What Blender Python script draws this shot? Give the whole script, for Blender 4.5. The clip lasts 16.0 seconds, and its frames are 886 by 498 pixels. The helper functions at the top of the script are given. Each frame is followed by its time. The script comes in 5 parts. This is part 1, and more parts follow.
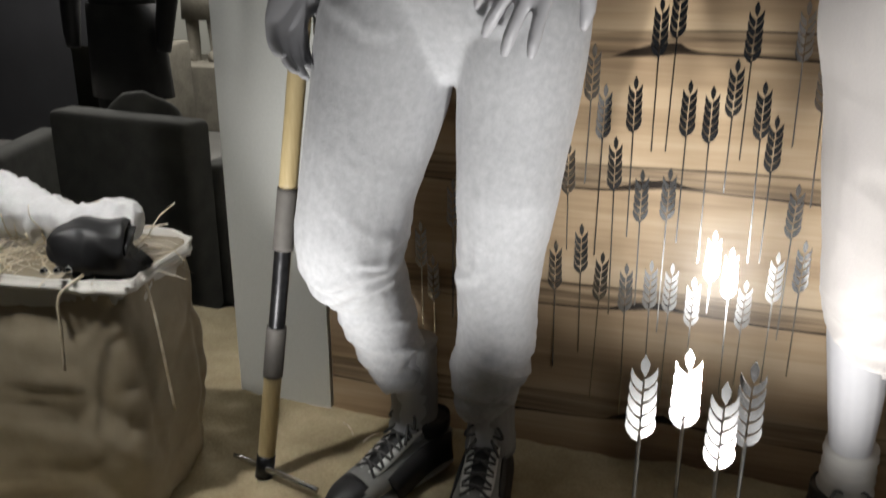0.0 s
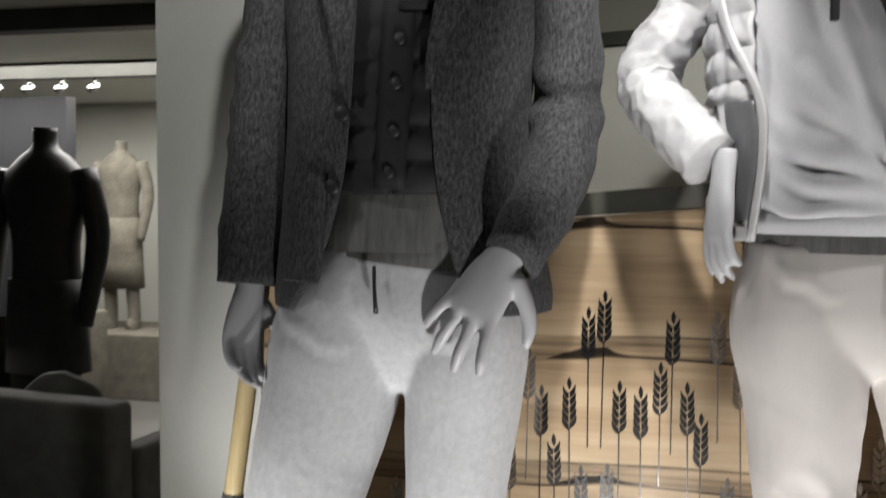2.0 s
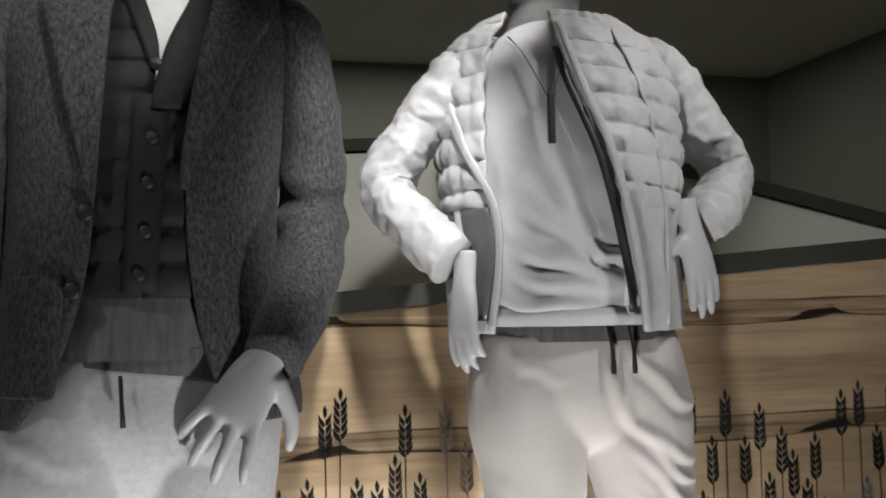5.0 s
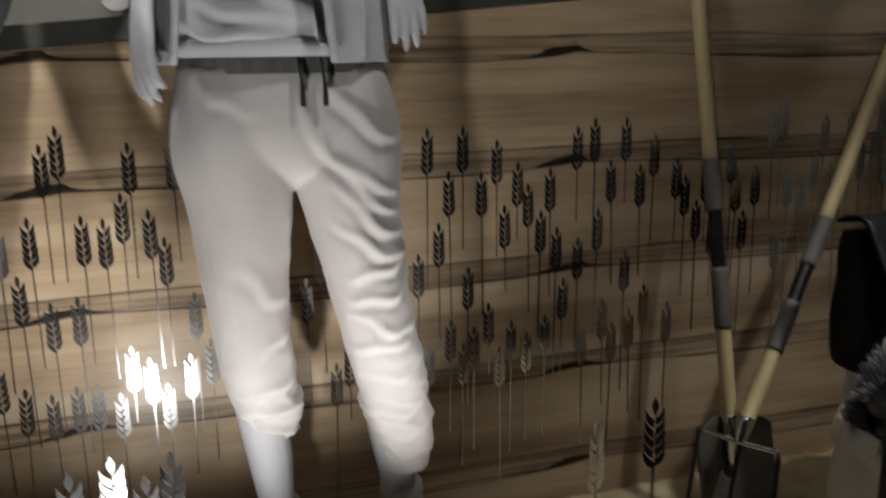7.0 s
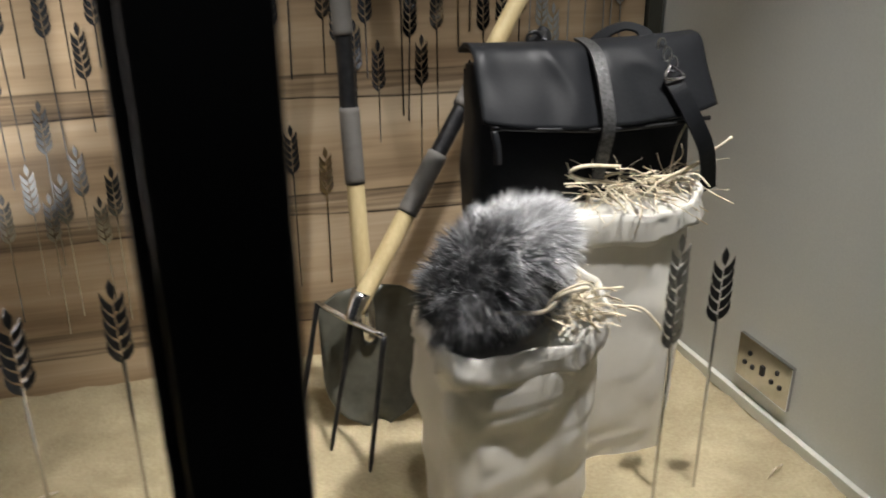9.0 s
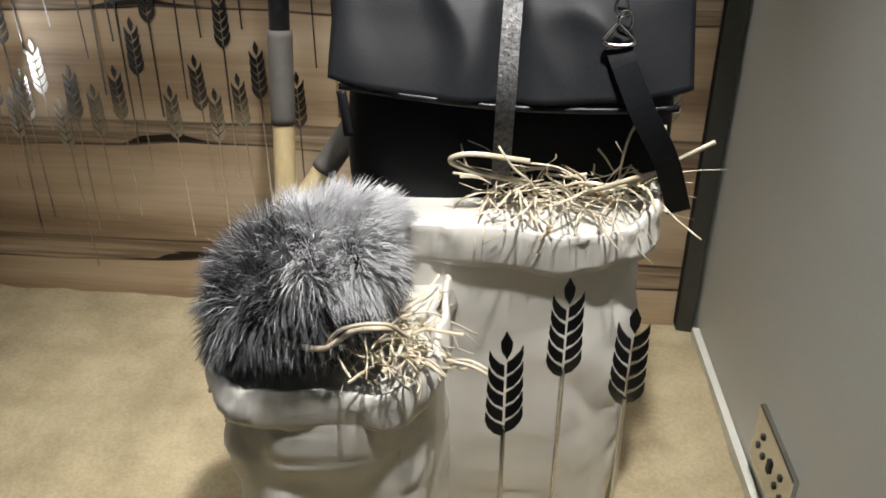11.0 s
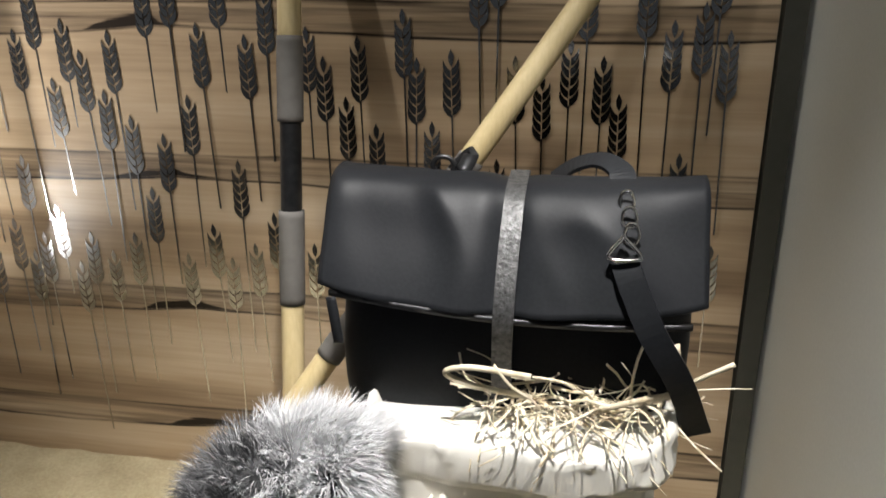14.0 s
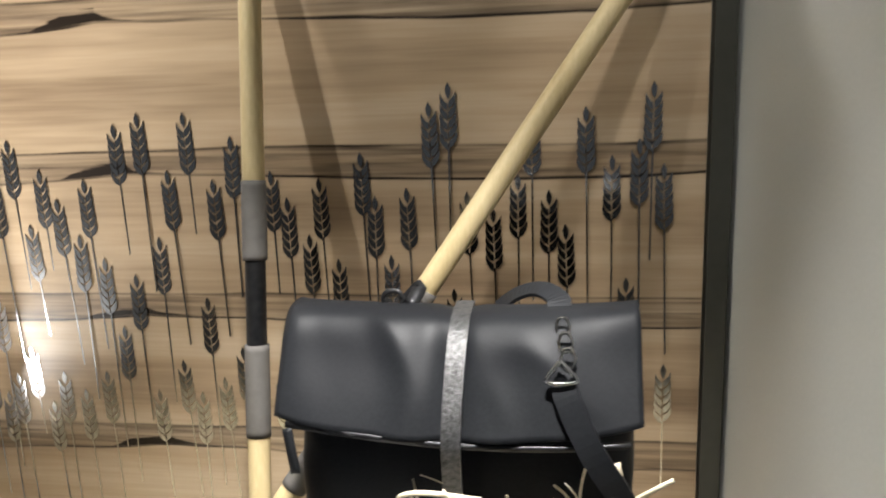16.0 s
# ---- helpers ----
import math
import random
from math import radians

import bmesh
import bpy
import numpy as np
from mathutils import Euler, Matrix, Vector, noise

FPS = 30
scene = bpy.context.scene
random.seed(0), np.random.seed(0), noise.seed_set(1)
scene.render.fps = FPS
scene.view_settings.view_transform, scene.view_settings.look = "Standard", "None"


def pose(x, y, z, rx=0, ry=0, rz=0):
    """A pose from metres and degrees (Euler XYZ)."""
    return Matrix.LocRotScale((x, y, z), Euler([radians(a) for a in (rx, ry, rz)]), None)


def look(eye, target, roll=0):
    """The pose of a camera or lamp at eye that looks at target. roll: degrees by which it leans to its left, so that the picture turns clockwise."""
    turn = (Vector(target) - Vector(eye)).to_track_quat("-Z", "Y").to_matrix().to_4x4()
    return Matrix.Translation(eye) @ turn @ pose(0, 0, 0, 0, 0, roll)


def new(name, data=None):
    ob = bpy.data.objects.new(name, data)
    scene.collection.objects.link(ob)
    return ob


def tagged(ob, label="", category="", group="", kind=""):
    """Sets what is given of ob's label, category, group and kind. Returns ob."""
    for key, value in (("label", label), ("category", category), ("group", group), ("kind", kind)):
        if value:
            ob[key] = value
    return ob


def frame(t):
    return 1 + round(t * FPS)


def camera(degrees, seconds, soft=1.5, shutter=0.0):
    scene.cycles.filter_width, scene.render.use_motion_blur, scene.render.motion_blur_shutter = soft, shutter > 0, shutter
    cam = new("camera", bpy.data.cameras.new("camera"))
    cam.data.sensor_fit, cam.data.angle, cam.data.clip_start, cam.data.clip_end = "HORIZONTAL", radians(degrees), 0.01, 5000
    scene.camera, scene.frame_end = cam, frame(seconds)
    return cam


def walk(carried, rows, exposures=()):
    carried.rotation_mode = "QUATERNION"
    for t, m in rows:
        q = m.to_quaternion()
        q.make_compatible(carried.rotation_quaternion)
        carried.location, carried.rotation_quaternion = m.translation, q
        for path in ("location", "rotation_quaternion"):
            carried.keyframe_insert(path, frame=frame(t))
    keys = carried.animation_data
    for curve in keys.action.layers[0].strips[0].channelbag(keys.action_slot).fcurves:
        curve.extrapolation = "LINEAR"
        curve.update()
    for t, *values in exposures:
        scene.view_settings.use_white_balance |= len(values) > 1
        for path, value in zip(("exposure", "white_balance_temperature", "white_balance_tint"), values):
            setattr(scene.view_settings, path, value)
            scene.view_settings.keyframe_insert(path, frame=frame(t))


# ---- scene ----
PATH = [
    (0, (1.095, -1.517, 0.963), (0.510, 0.275, 0.293), 0.1),
    (0.5, (1.082, -1.522, 0.974), (0.512, 0.323, 0.453), 0.1),
    (1, (1.076, -1.542, 1.015), (0.543, 0.345, 0.623), 0.5),
    (1.5, (1.109, -1.562, 1.043), (0.565, 0.345, 0.781), 0.6),
    (2, (1.051, -1.582, 1.060), (0.628, 0.369, 0.955), 0.4),
    (2.5, (0.973, -1.606, 1.082), (0.712, 0.377, 1.111), 0.5),
    (3, (0.929, -1.611, 1.104), (0.797, 0.379, 1.259), 0.3),
    (3.2, (0.925, -1.609, 1.112), (0.830, 0.380, 1.296), 0.4),
    (5.3, (0.869, -1.615, 1.054), (1.324, 0.330, 1.147), -1.2),
    (5.5, (0.896, -1.608, 1.055), (1.377, 0.333, 1.081), -1.2),
    (6, (0.958, -1.615, 1.018), (1.515, 0.303, 0.921), -1.7),
    (6.5, (1.148, -1.699, 0.986), (1.620, 0.232, 0.768), -1.9),
    (7, (1.185, -1.693, 1.016), (1.784, 0.166, 0.585), -0.8),
    (7.5, (1.352, -1.688, 0.961), (1.973, 0.138, 0.431), -1.0),
    (8, (1.540, -1.654, 0.977), (2.211, 0.109, 0.314), 0.5),
    (8.5, (1.753, -1.609, 0.952), (2.428, 0.129, 0.228), 0.7),
    (9, (2.066, -1.607, 0.948), (2.553, 0.157, 0.141), -0.3),
    (9.5, (2.270, -1.540, 0.937), (2.628, 0.219, 0.055), 0.3),
    (9.7, (2.333, -1.511, 0.927), (2.637, 0.242, 0.014), 0.7),
    (11.8, (2.735, -1.248, 0.920), (2.380, 0.434, -0.102), -0.8),
    (12, (2.735, -1.240, 0.927), (2.379, 0.467, -0.052), -0.5),
    (12.5, (2.735, -1.225, 0.945), (2.370, 0.516, 0.032), -0.8),
    (13, (2.732, -1.218, 0.956), (2.367, 0.547, 0.088), -0.8),
    (13.5, (2.726, -1.216, 0.966), (2.367, 0.571, 0.143), -0.6),
    (14, (2.719, -1.210, 0.980), (2.365, 0.598, 0.201), -1.0),
    (14.5, (2.715, -1.208, 0.989), (2.365, 0.620, 0.258), -1.2),
    (15, (2.713, -1.207, 0.996), (2.364, 0.643, 0.320), -1.6),
    (15.5, (2.717, -1.216, 1.002), (2.378, 0.661, 0.399), -2.0),
    (16, (2.770, -1.252, 1.005), (2.435, 0.652, 0.493), -2.6),
]
cam = camera(54.0, 16.0, soft=1.6, shutter=0.5)
walk(cam, [(t, look(e, g, r)) for t, e, g, r in PATH],
     [(0.0, -0.25), (1.0, -0.4), (2.5, -0.2), (5.5, -0.35), (6.5, -0.55), (7.0, -0.8), (7.5, -0.85), (8.0, -0.4), (8.5, 0.3), (9.0, 0.95), (9.5, 1.1), (12.0, 0.8), (13.0, 1.0), (14.5, 1.45), (16.0, 1.8)])

# ---------------------------------------------------------------- light
world = bpy.data.worlds.new("night_street")
scene.world = world
world.use_nodes = True
world.node_tree.nodes["Background"].inputs[0].default_value = (0.85, 0.88, 0.92, 1)
world.node_tree.nodes["Background"].inputs[1].default_value = 0.02


def spot(name, eye, target, watts, angle, blend=0.5, size=0.03, colour=(1, 0.98, 0.955)):
    data = bpy.data.lights.new(name, "SPOT")
    data.energy, data.spot_size, data.spot_blend, data.shadow_soft_size, data.color = watts, radians(angle), blend, size, colour
    ob = new(name, data)
    ob.matrix_world = look(eye, target)
    return ob


def area(name, eye, target, watts, sx, sy, colour=(1, 0.97, 0.93)):
    data = bpy.data.lights.new(name, "AREA")
    data.shape, data.size, data.size_y, data.energy, data.color = "RECTANGLE", sx, sy, watts, colour
    ob = new(name, data)
    ob.matrix_world = look(eye, target)
    return ob


# floor spotlights behind the glass, unseen ceiling spots over the display, added shop fills
spot("floor_spot", (1.12, -0.86, 0.09), (1.24, 0.0, 1.10), 58, 94, 0.8, 0.03)
spot("floor_spot", (0.38, -0.86, 0.10), (0.50, -0.30, 0.48), 46, 54, 1.0, 0.03)
# added fill for the woman's right leg, narrow so the panel mirrors none
spot("floor_spot", (1.74, -0.90, 0.08), (1.57, -0.28, 0.50), 36, 44, 1.0, 0.03)
# weak unseen fill added for the blazer's left side
spot("unseen_ceiling_spot", (0.05, -0.93, 1.93), (0.54, -0.34, 1.34), 20, 40, 0.8, 0.04)
spot("unseen_ceiling_spot", (0.95, -0.93, 1.93), (0.38, -0.05, 1.34), 34, 40, 0.7, 0.03)
spot("unseen_ceiling_spot", (1.10, -0.88, 1.93), (1.04, 0.05, 0.90), 92, 30, 0.8, 0.03)
# added to brighten the cream stair wall between the two figures
spot("unseen_ceiling_spot", (1.30, -0.88, 1.93), (1.12, 0.36, 1.27), 40, 26, 0.6, 0.03)
spot("unseen_ceiling_spot", (1.90, -0.88, 1.93), (1.48, -0.25, 1.28), 40, 44, 0.8, 0.04)
# two fills added to lift the panel's right half and the sand
spot("unseen_ceiling_spot", (1.55, -0.88, 1.93), (2.26, 0.0, 1.02), 18, 42, 0.8, 0.03)
spot("unseen_ceiling_spot", (2.30, -0.88, 1.93), (1.95, -0.42, 0.0), 24, 52, 0.9, 0.04)
spot("unseen_ceiling_spot", (2.72, -0.88, 1.93), (2.51, -0.52, 0.28), 95, 50, 0.95, 0.04)
spot("unseen_ceiling_spot", (2.88, -0.40, 1.93), (3.00, -0.12, 0.95), 9, 46, 0.5, 0.03)
# added to brighten the wide sack, source unseen
spot("unseen_ceiling_spot", (0.00, -0.88, 1.93), (0.02, -0.40, 0.4), 100, 44, 0.9, 0.05)
# broad unseen fills added to brighten the shop, beside its track spotlights
area("shop_fill_light", (-2.6, 3.4, 1.93), (-2.6, 3.4, 0), 180, 2.6, 1.6)
area("shop_fill_light", (1.6, 1.0, 1.93), (1.6, 1.0, 0), 7, 1.6, 0.3)


# ---------------------------------------------------------------- materials
def nodes_of(name, rough=0.6, metal=0.0):
    m = bpy.data.materials.new(name)
    m.use_nodes = True
    b = m.node_tree.nodes["Principled BSDF"]
    b.inputs["Roughness"].default_value, b.inputs["Metallic"].default_value = rough, metal
    return m, m.node_tree.nodes, m.node_tree.links, b


def surface(name, dark, light, scale=8.0, rough=0.6, metal=0.0, bump=0.2, fine=60.0, stretch=(1, 1, 1), sheen=0.0, spec=0.5, rough2=None, dist=0.004):
    """A surface with broad stains and a fine grain, in real-world size."""
    m, N, L, b = nodes_of(name, rough, metal)
    co, mp = N.new("ShaderNodeTexCoord"), N.new("ShaderNodeMapping")
    mp.inputs["Scale"].default_value = stretch
    L.new(co.outputs["Object"], mp.inputs[0])
    a, g = N.new("ShaderNodeTexNoise"), N.new("ShaderNodeTexNoise")
    a.inputs["Scale"].default_value, a.inputs["Detail"].default_value = scale, 6
    g.inputs["Scale"].default_value, g.inputs["Detail"].default_value = fine, 4
    L.new(mp.outputs[0], a.inputs["Vector"])
    L.new(mp.outputs[0], g.inputs["Vector"])
    mix = N.new("ShaderNodeMath")
    mix.operation = "MULTIPLY_ADD"
    L.new(g.outputs[0], mix.inputs[0])
    mix.inputs[1].default_value = 0.5
    L.new(a.outputs[0], mix.inputs[2])
    ramp = N.new("ShaderNodeValToRGB")
    ramp.color_ramp.elements[0].position, ramp.color_ramp.elements[1].position = 0.5, 1.0
    ramp.color_ramp.elements[0].color, ramp.color_ramp.elements[1].color = (*dark, 1), (*light, 1)
    L.new(mix.outputs[0], ramp.inputs[0])
    L.new(ramp.outputs[0], b.inputs["Base Color"])
    b.inputs["Specular IOR Level"].default_value = spec
    b.inputs["Sheen Weight"].default_value = sheen
    if rough2:
        mr = N.new("ShaderNodeMapRange")
        mr.inputs[3].default_value, mr.inputs[4].default_value = rough, rough2
        L.new(a.outputs[0], mr.inputs[0])
        L.new(mr.outputs[0], b.inputs["Roughness"])
    if bump:
        bp = N.new("ShaderNodeBump")
        bp.inputs["Strength"].default_value, bp.inputs["Distance"].default_value = bump, dist
        L.new(mix.outputs[0], bp.inputs["Height"])
        L.new(bp.outputs[0], b.inputs["Normal"])
    return m


def wood_panel():
    """Satin laminate: warm plank print with dark double veins that swell into knots."""
    m, N, L, b = nodes_of("walnut_laminate", 0.28)
    co, sep = N.new("ShaderNodeTexCoord"), N.new("ShaderNodeSeparateXYZ")
    L.new(co.outputs["Object"], sep.inputs[0])

    def math_node(op, x, y=None, z=None):
        n = N.new("ShaderNodeMath")
        n.operation = op
        for i, v in enumerate((x, y, z)):
            if v is None:
                continue
            if isinstance(v, (int, float)):
                n.inputs[i].default_value = v
            else:
                L.new(v, n.inputs[i])
        return n.outputs[0]

    def noise_node(sx, sz, scale, detail=5.0, distort=0.0, w=0.0):
        mp, n = N.new("ShaderNodeMapping"), N.new("ShaderNodeTexNoise")
        mp.inputs["Scale"].default_value = (sx, 1, sz)
        mp.inputs["Location"].default_value = (w, w, w)
        L.new(co.outputs["Object"], mp.inputs[0])
        L.new(mp.outputs[0], n.inputs["Vector"])
        n.inputs["Scale"].default_value, n.inputs["Detail"].default_value, n.inputs["Distortion"].default_value = scale, detail, distort
        return n.outputs[0]

    def graph(x, stops):
        n = N.new("ShaderNodeFloatCurve")
        c = n.mapping.curves[0]
        while len(c.points) < len(stops):
            c.points.new(0.5, 0.5)
        for q, (px, py) in zip(c.points, stops):
            q.location, q.handle_type = (px, py), "AUTO_CLAMPED"
        n.mapping.update()
        L.new(x, n.inputs["Value"])
        return n.outputs[0]

    def clamped(v):
        v.node.use_clamp = True
        return v

    # the print repeats every 23.3 cm in height and 103 cm in length
    x, z = sep.outputs[0], sep.outputs[2]
    wave = noise_node(1.0, 0.3, 2.4, 2)
    ragged = noise_node(2.0, 24, 4.0, 6, 0.5, 3.1)
    zz = math_node("ADD", math_node("MULTIPLY_ADD", wave, 0.022, z), math_node("MULTIPLY_ADD", ragged, 0.005, -0.8125))
    cell = math_node("ADD", math_node("MULTIPLY", zz, 1 / 0.233), 0.5)
    row = math_node("FLOOR", cell)
    dz = math_node("MULTIPLY", math_node("SUBTRACT", math_node("FRACT", cell), 0.5), 0.233)
    u = math_node("FRACT", math_node("MULTIPLY", math_node("ADD", math_node("MULTIPLY_ADD", row, 0.011, x), -1.01), 1 / 1.033))
    # lower edge of the dark streak: falls slowly away from the knot, rises steeply into the next
    low = math_node("MULTIPLY", graph(u, [(0, 0.3), (0.25, 0.5), (0.6, 0.75), (0.85, 0.65), (1, 0.3)]), -0.034)
    upper = math_node("MULTIPLY_ADD", graph(u, [(0, 0.8), (0.3, 0.9), (0.7, 0.75), (0.9, 0.75), (1, 0.8)]), 0.026, 0.004)
    from_low, from_up = math_node("SUBTRACT", dz, low), math_node("SUBTRACT", upper, dz)
    inside = math_node("MULTIPLY", clamped(math_node("MULTIPLY_ADD", from_low, 250, 0.5)), clamped(math_node("MULTIPLY_ADD", from_up, 250, 0.5)))
    thread = noise_node(1.1, 34, 3.0, 6, 0.4, 3.1)
    line = math_node("MAXIMUM", clamped(math_node("MULTIPLY_ADD", math_node("ABSOLUTE", from_low), -1 / 0.0034, 1.0)),
                     math_node("MULTIPLY", clamped(math_node("MULTIPLY_ADD", math_node("ABSOLUTE", from_up), -1 / 0.0034, 1.0)), 0.7))
    line = clamped(math_node("MULTIPLY", line, math_node("MULTIPLY_ADD", thread, 3.4, -0.75)))
    swell = math_node("MULTIPLY", graph(u, [(0, 0.75), (0.04, 0.25), (0.16, 0.05), (0.86, 0.0), (0.96, 0.75), (1, 0.75)]), 0.022)
    knot = math_node("MULTIPLY", clamped(math_node("MULTIPLY_ADD", from_low, 300, 0.3)), clamped(math_node("MULTIPLY", math_node("SUBTRACT", math_node("MULTIPLY", swell, math_node("MULTIPLY_ADD", ragged, 1.8, 0.1)), from_low), 320)))
    vein = math_node("MAXIMUM", line, knot)
    grain = noise_node(1.2, 34, 4.0, 8, 0.6)
    broad = noise_node(0.5, 5.0, 2.5, 3, 0.0, 7.7)
    tone = math_node("ADD", math_node("MULTIPLY", grain, 0.20), math_node("MULTIPLY", broad, 0.82))
    ramp = N.new("ShaderNodeValToRGB")
    e = ramp.color_ramp.elements
    e[0].position, e[0].color = 0.30, (0.222, 0.153, 0.094, 1)
    e[1].position, e[1].color = 0.70, (0.58, 0.465, 0.328, 1)
    mid = e.new(0.5)
    mid.color = (0.435, 0.322, 0.206, 1)
    L.new(tone, ramp.inputs[0])
    mixc = N.new("ShaderNodeMix")
    mixc.data_type = "RGBA"
    shade = clamped(math_node("MULTIPLY", inside, math_node("MULTIPLY_ADD", thread, 2.1, -0.62)))
    under = N.new("ShaderNodeMix")
    under.data_type = "RGBA"
    L.new(shade, under.inputs[0])
    L.new(ramp.outputs[0], under.inputs[6])
    under.inputs[7].default_value = (0.075, 0.050, 0.033, 1)
    L.new(vein, mixc.inputs[0])
    L.new(under.outputs[2], mixc.inputs[6])
    mixc.inputs[7].default_value = (0.020, 0.014, 0.010, 1)
    L.new(mixc.outputs[2], b.inputs["Base Color"])
    b.inputs["Specular IOR Level"].default_value = 0.15
    bp = N.new("ShaderNodeBump")
    bp.inputs["Strength"].default_value, bp.inputs["Distance"].default_value = 0.02, 0.002
    L.new(grain, bp.inputs["Height"])
    L.new(bp.outputs[0], b.inputs["Normal"])
    return m


WOOD = wood_panel()
SAND = surface("sand_floor", (0.30, 0.245, 0.145), (0.50, 0.425, 0.27), 9, 0.95, bump=0.5, fine=170, dist=0.006)
WHITE = surface("grey_white_paint", (0.55, 0.56, 0.53), (0.64, 0.65, 0.62), 1.5, 0.55, bump=0.05, fine=200)
CREAM = surface("cream_paint", (0.62, 0.62, 0.55), (0.70, 0.70, 0.63), 1.5, 0.6, bump=0.05, fine=200)
# darkened olive-grey: the low light behind the stair is put into the colour
DIMWALL = surface("dimmed_olive_grey", (0.15, 0.15, 0.12), (0.19, 0.19, 0.155), 1.5, 0.6, bump=0.05, fine=200)
TRIM = surface("dark_olive_trim", (0.035, 0.036, 0.028), (0.055, 0.055, 0.045), 5, 0.45, bump=0.03)
BLACK = surface("black_frame_enamel", (0.006, 0.006, 0.007), (0.012, 0.012, 0.013), 6, 0.3, bump=0.02)
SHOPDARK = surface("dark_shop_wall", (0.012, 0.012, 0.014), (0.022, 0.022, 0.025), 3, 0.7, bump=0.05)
STEEL = surface("brushed_steel", (0.50, 0.50, 0.50), (0.62, 0.62, 0.62), 20, 0.10, 1.0, bump=0.02, rough2=0.17)
CHROME = surface("chrome", (0.6, 0.6, 0.6), (0.7, 0.7, 0.7), 20, 0.12, 1.0, bump=0)
BLACKMETAL = surface("black_iron", (0.02, 0.02, 0.022), (0.05, 0.05, 0.052), 30, 0.4, 0.8, bump=0.1)
BLADE = surface("dull_green_enamel_steel", (0.07, 0.07, 0.055), (0.14, 0.135, 0.11), 9, 0.35, 0.3, bump=0.1)
SKIN = surface("grey_mannequin_lacquer", (0.40, 0.40, 0.42), (0.44, 0.44, 0.46), 3, 0.45, bump=0.0)
POLE = surface("pale_ash_wood", (0.44, 0.34, 0.17), (0.60, 0.49, 0.28), 3, 0.5, bump=0.1, fine=40, stretch=(6, 6, 0.6))
GRIP = surface("grey_rubber_grip", (0.085, 0.078, 0.07), (0.14, 0.13, 0.12), 12, 0.7, bump=0.1)
TWEED = surface("charcoal_herringbone_tweed", (0.010, 0.010, 0.011), (0.085, 0.085, 0.090), 240, 0.9, bump=0.4, fine=520, stretch=(1, 1, 0.42), sheen=0.04, spec=0.2, dist=0.002)
DOWN = surface("black_down_nylon", (0.012, 0.012, 0.013), (0.024, 0.024, 0.025), 14, 0.7, bump=0.3, fine=90, spec=0.2)
KNITGREY = surface("dark_grey_rib_knit", (0.07, 0.07, 0.07), (0.13, 0.13, 0.125), 30, 0.9, bump=0.3, fine=160, stretch=(3, 3, 0.3))
JERSEY = surface("light_grey_marl_jersey", (0.36, 0.365, 0.38), (0.46, 0.465, 0.48), 90, 0.92, bump=0.2, fine=420, sheen=0.2)
BLUSH = surface("pale_blush_jersey", (0.46, 0.435, 0.42), (0.54, 0.51, 0.495), 8, 0.9, bump=0.15, fine=420, sheen=0.2)
SATIN = surface("silver_grey_down_nylon", (0.40, 0.40, 0.41), (0.50, 0.50, 0.51), 10, 0.48, bump=0.5, fine=75, spec=0.35)
SATINDARK = surface("grey_nylon_lining", (0.07, 0.07, 0.075), (0.11, 0.11, 0.115), 10, 0.4, bump=0.2)
SWEAT = surface("pale_grey_sweatshirt_jersey", (0.50, 0.50, 0.52), (0.60, 0.60, 0.62), 10, 0.9, bump=0.12, fine=240, sheen=0.2)
ROLLNECK = surface("white_rib_knit", (0.62, 0.62, 0.61), (0.74, 0.74, 0.73), 20, 0.9, bump=0.2, fine=150)
NECKGREY = surface("grey_fine_knit", (0.16, 0.16, 0.16), (0.22, 0.22, 0.22), 20, 0.9, bump=0.2, fine=150)
PAPER = surface("washable_paper_sack", (0.58, 0.56, 0.51), (0.68, 0.66, 0.61), 5, 0.5, bump=0.2, fine=22)
KRAFT = surface("tan_washable_paper", (0.30, 0.25, 0.17), (0.42, 0.36, 0.26), 6, 0.55, bump=0.35, fine=28)
STRAW = surface("raffia_straw", (0.50, 0.41, 0.26), (0.84, 0.77, 0.62), 30, 0.6, bump=0.1)
LEATHER = surface("smooth_black_leather", (0.008, 0.0085, 0.010), (0.016, 0.017, 0.019), 5, 0.40, bump=0.06, fine=260, rough2=0.5, spec=0.12)
GLITTER = surface("pewter_glitter_strap", (0.02, 0.02, 0.02), (0.10, 0.10, 0.10), 190, 0.4, 0.35, bump=0.6, fine=420, dist=0.002)
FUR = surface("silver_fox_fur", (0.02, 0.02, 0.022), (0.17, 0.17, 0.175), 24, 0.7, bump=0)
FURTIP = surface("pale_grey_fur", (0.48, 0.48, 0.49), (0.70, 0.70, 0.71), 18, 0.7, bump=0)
SOCK = surface("pale_ribbed_sock", (0.46, 0.45, 0.43), (0.58, 0.57, 0.55), 20, 0.9, bump=0.3, fine=120, stretch=(0.4, 0.4, 3))
SOCKGREY = surface("grey_ribbed_sock", (0.26, 0.26, 0.26), (0.34, 0.34, 0.34), 20, 0.9, bump=0.3, fine=160, stretch=(3, 3, 0.4))
SUEDE = surface("grey_suede", (0.20, 0.20, 0.19), (0.30, 0.30, 0.285), 20, 0.9, bump=0.2)
SHOEDARK = surface("black_shoe_leather", (0.012, 0.012, 0.013), (0.02, 0.02, 0.021), 20, 0.5, bump=0.1)
SOLE = surface("white_rubber", (0.6, 0.6, 0.58), (0.7, 0.7, 0.68), 20, 0.6, bump=0.05)
SOFA = surface("grey_wool_upholstery", (0.12, 0.12, 0.11), (0.17, 0.17, 0.155), 12, 0.95, bump=0.2, fine=180)
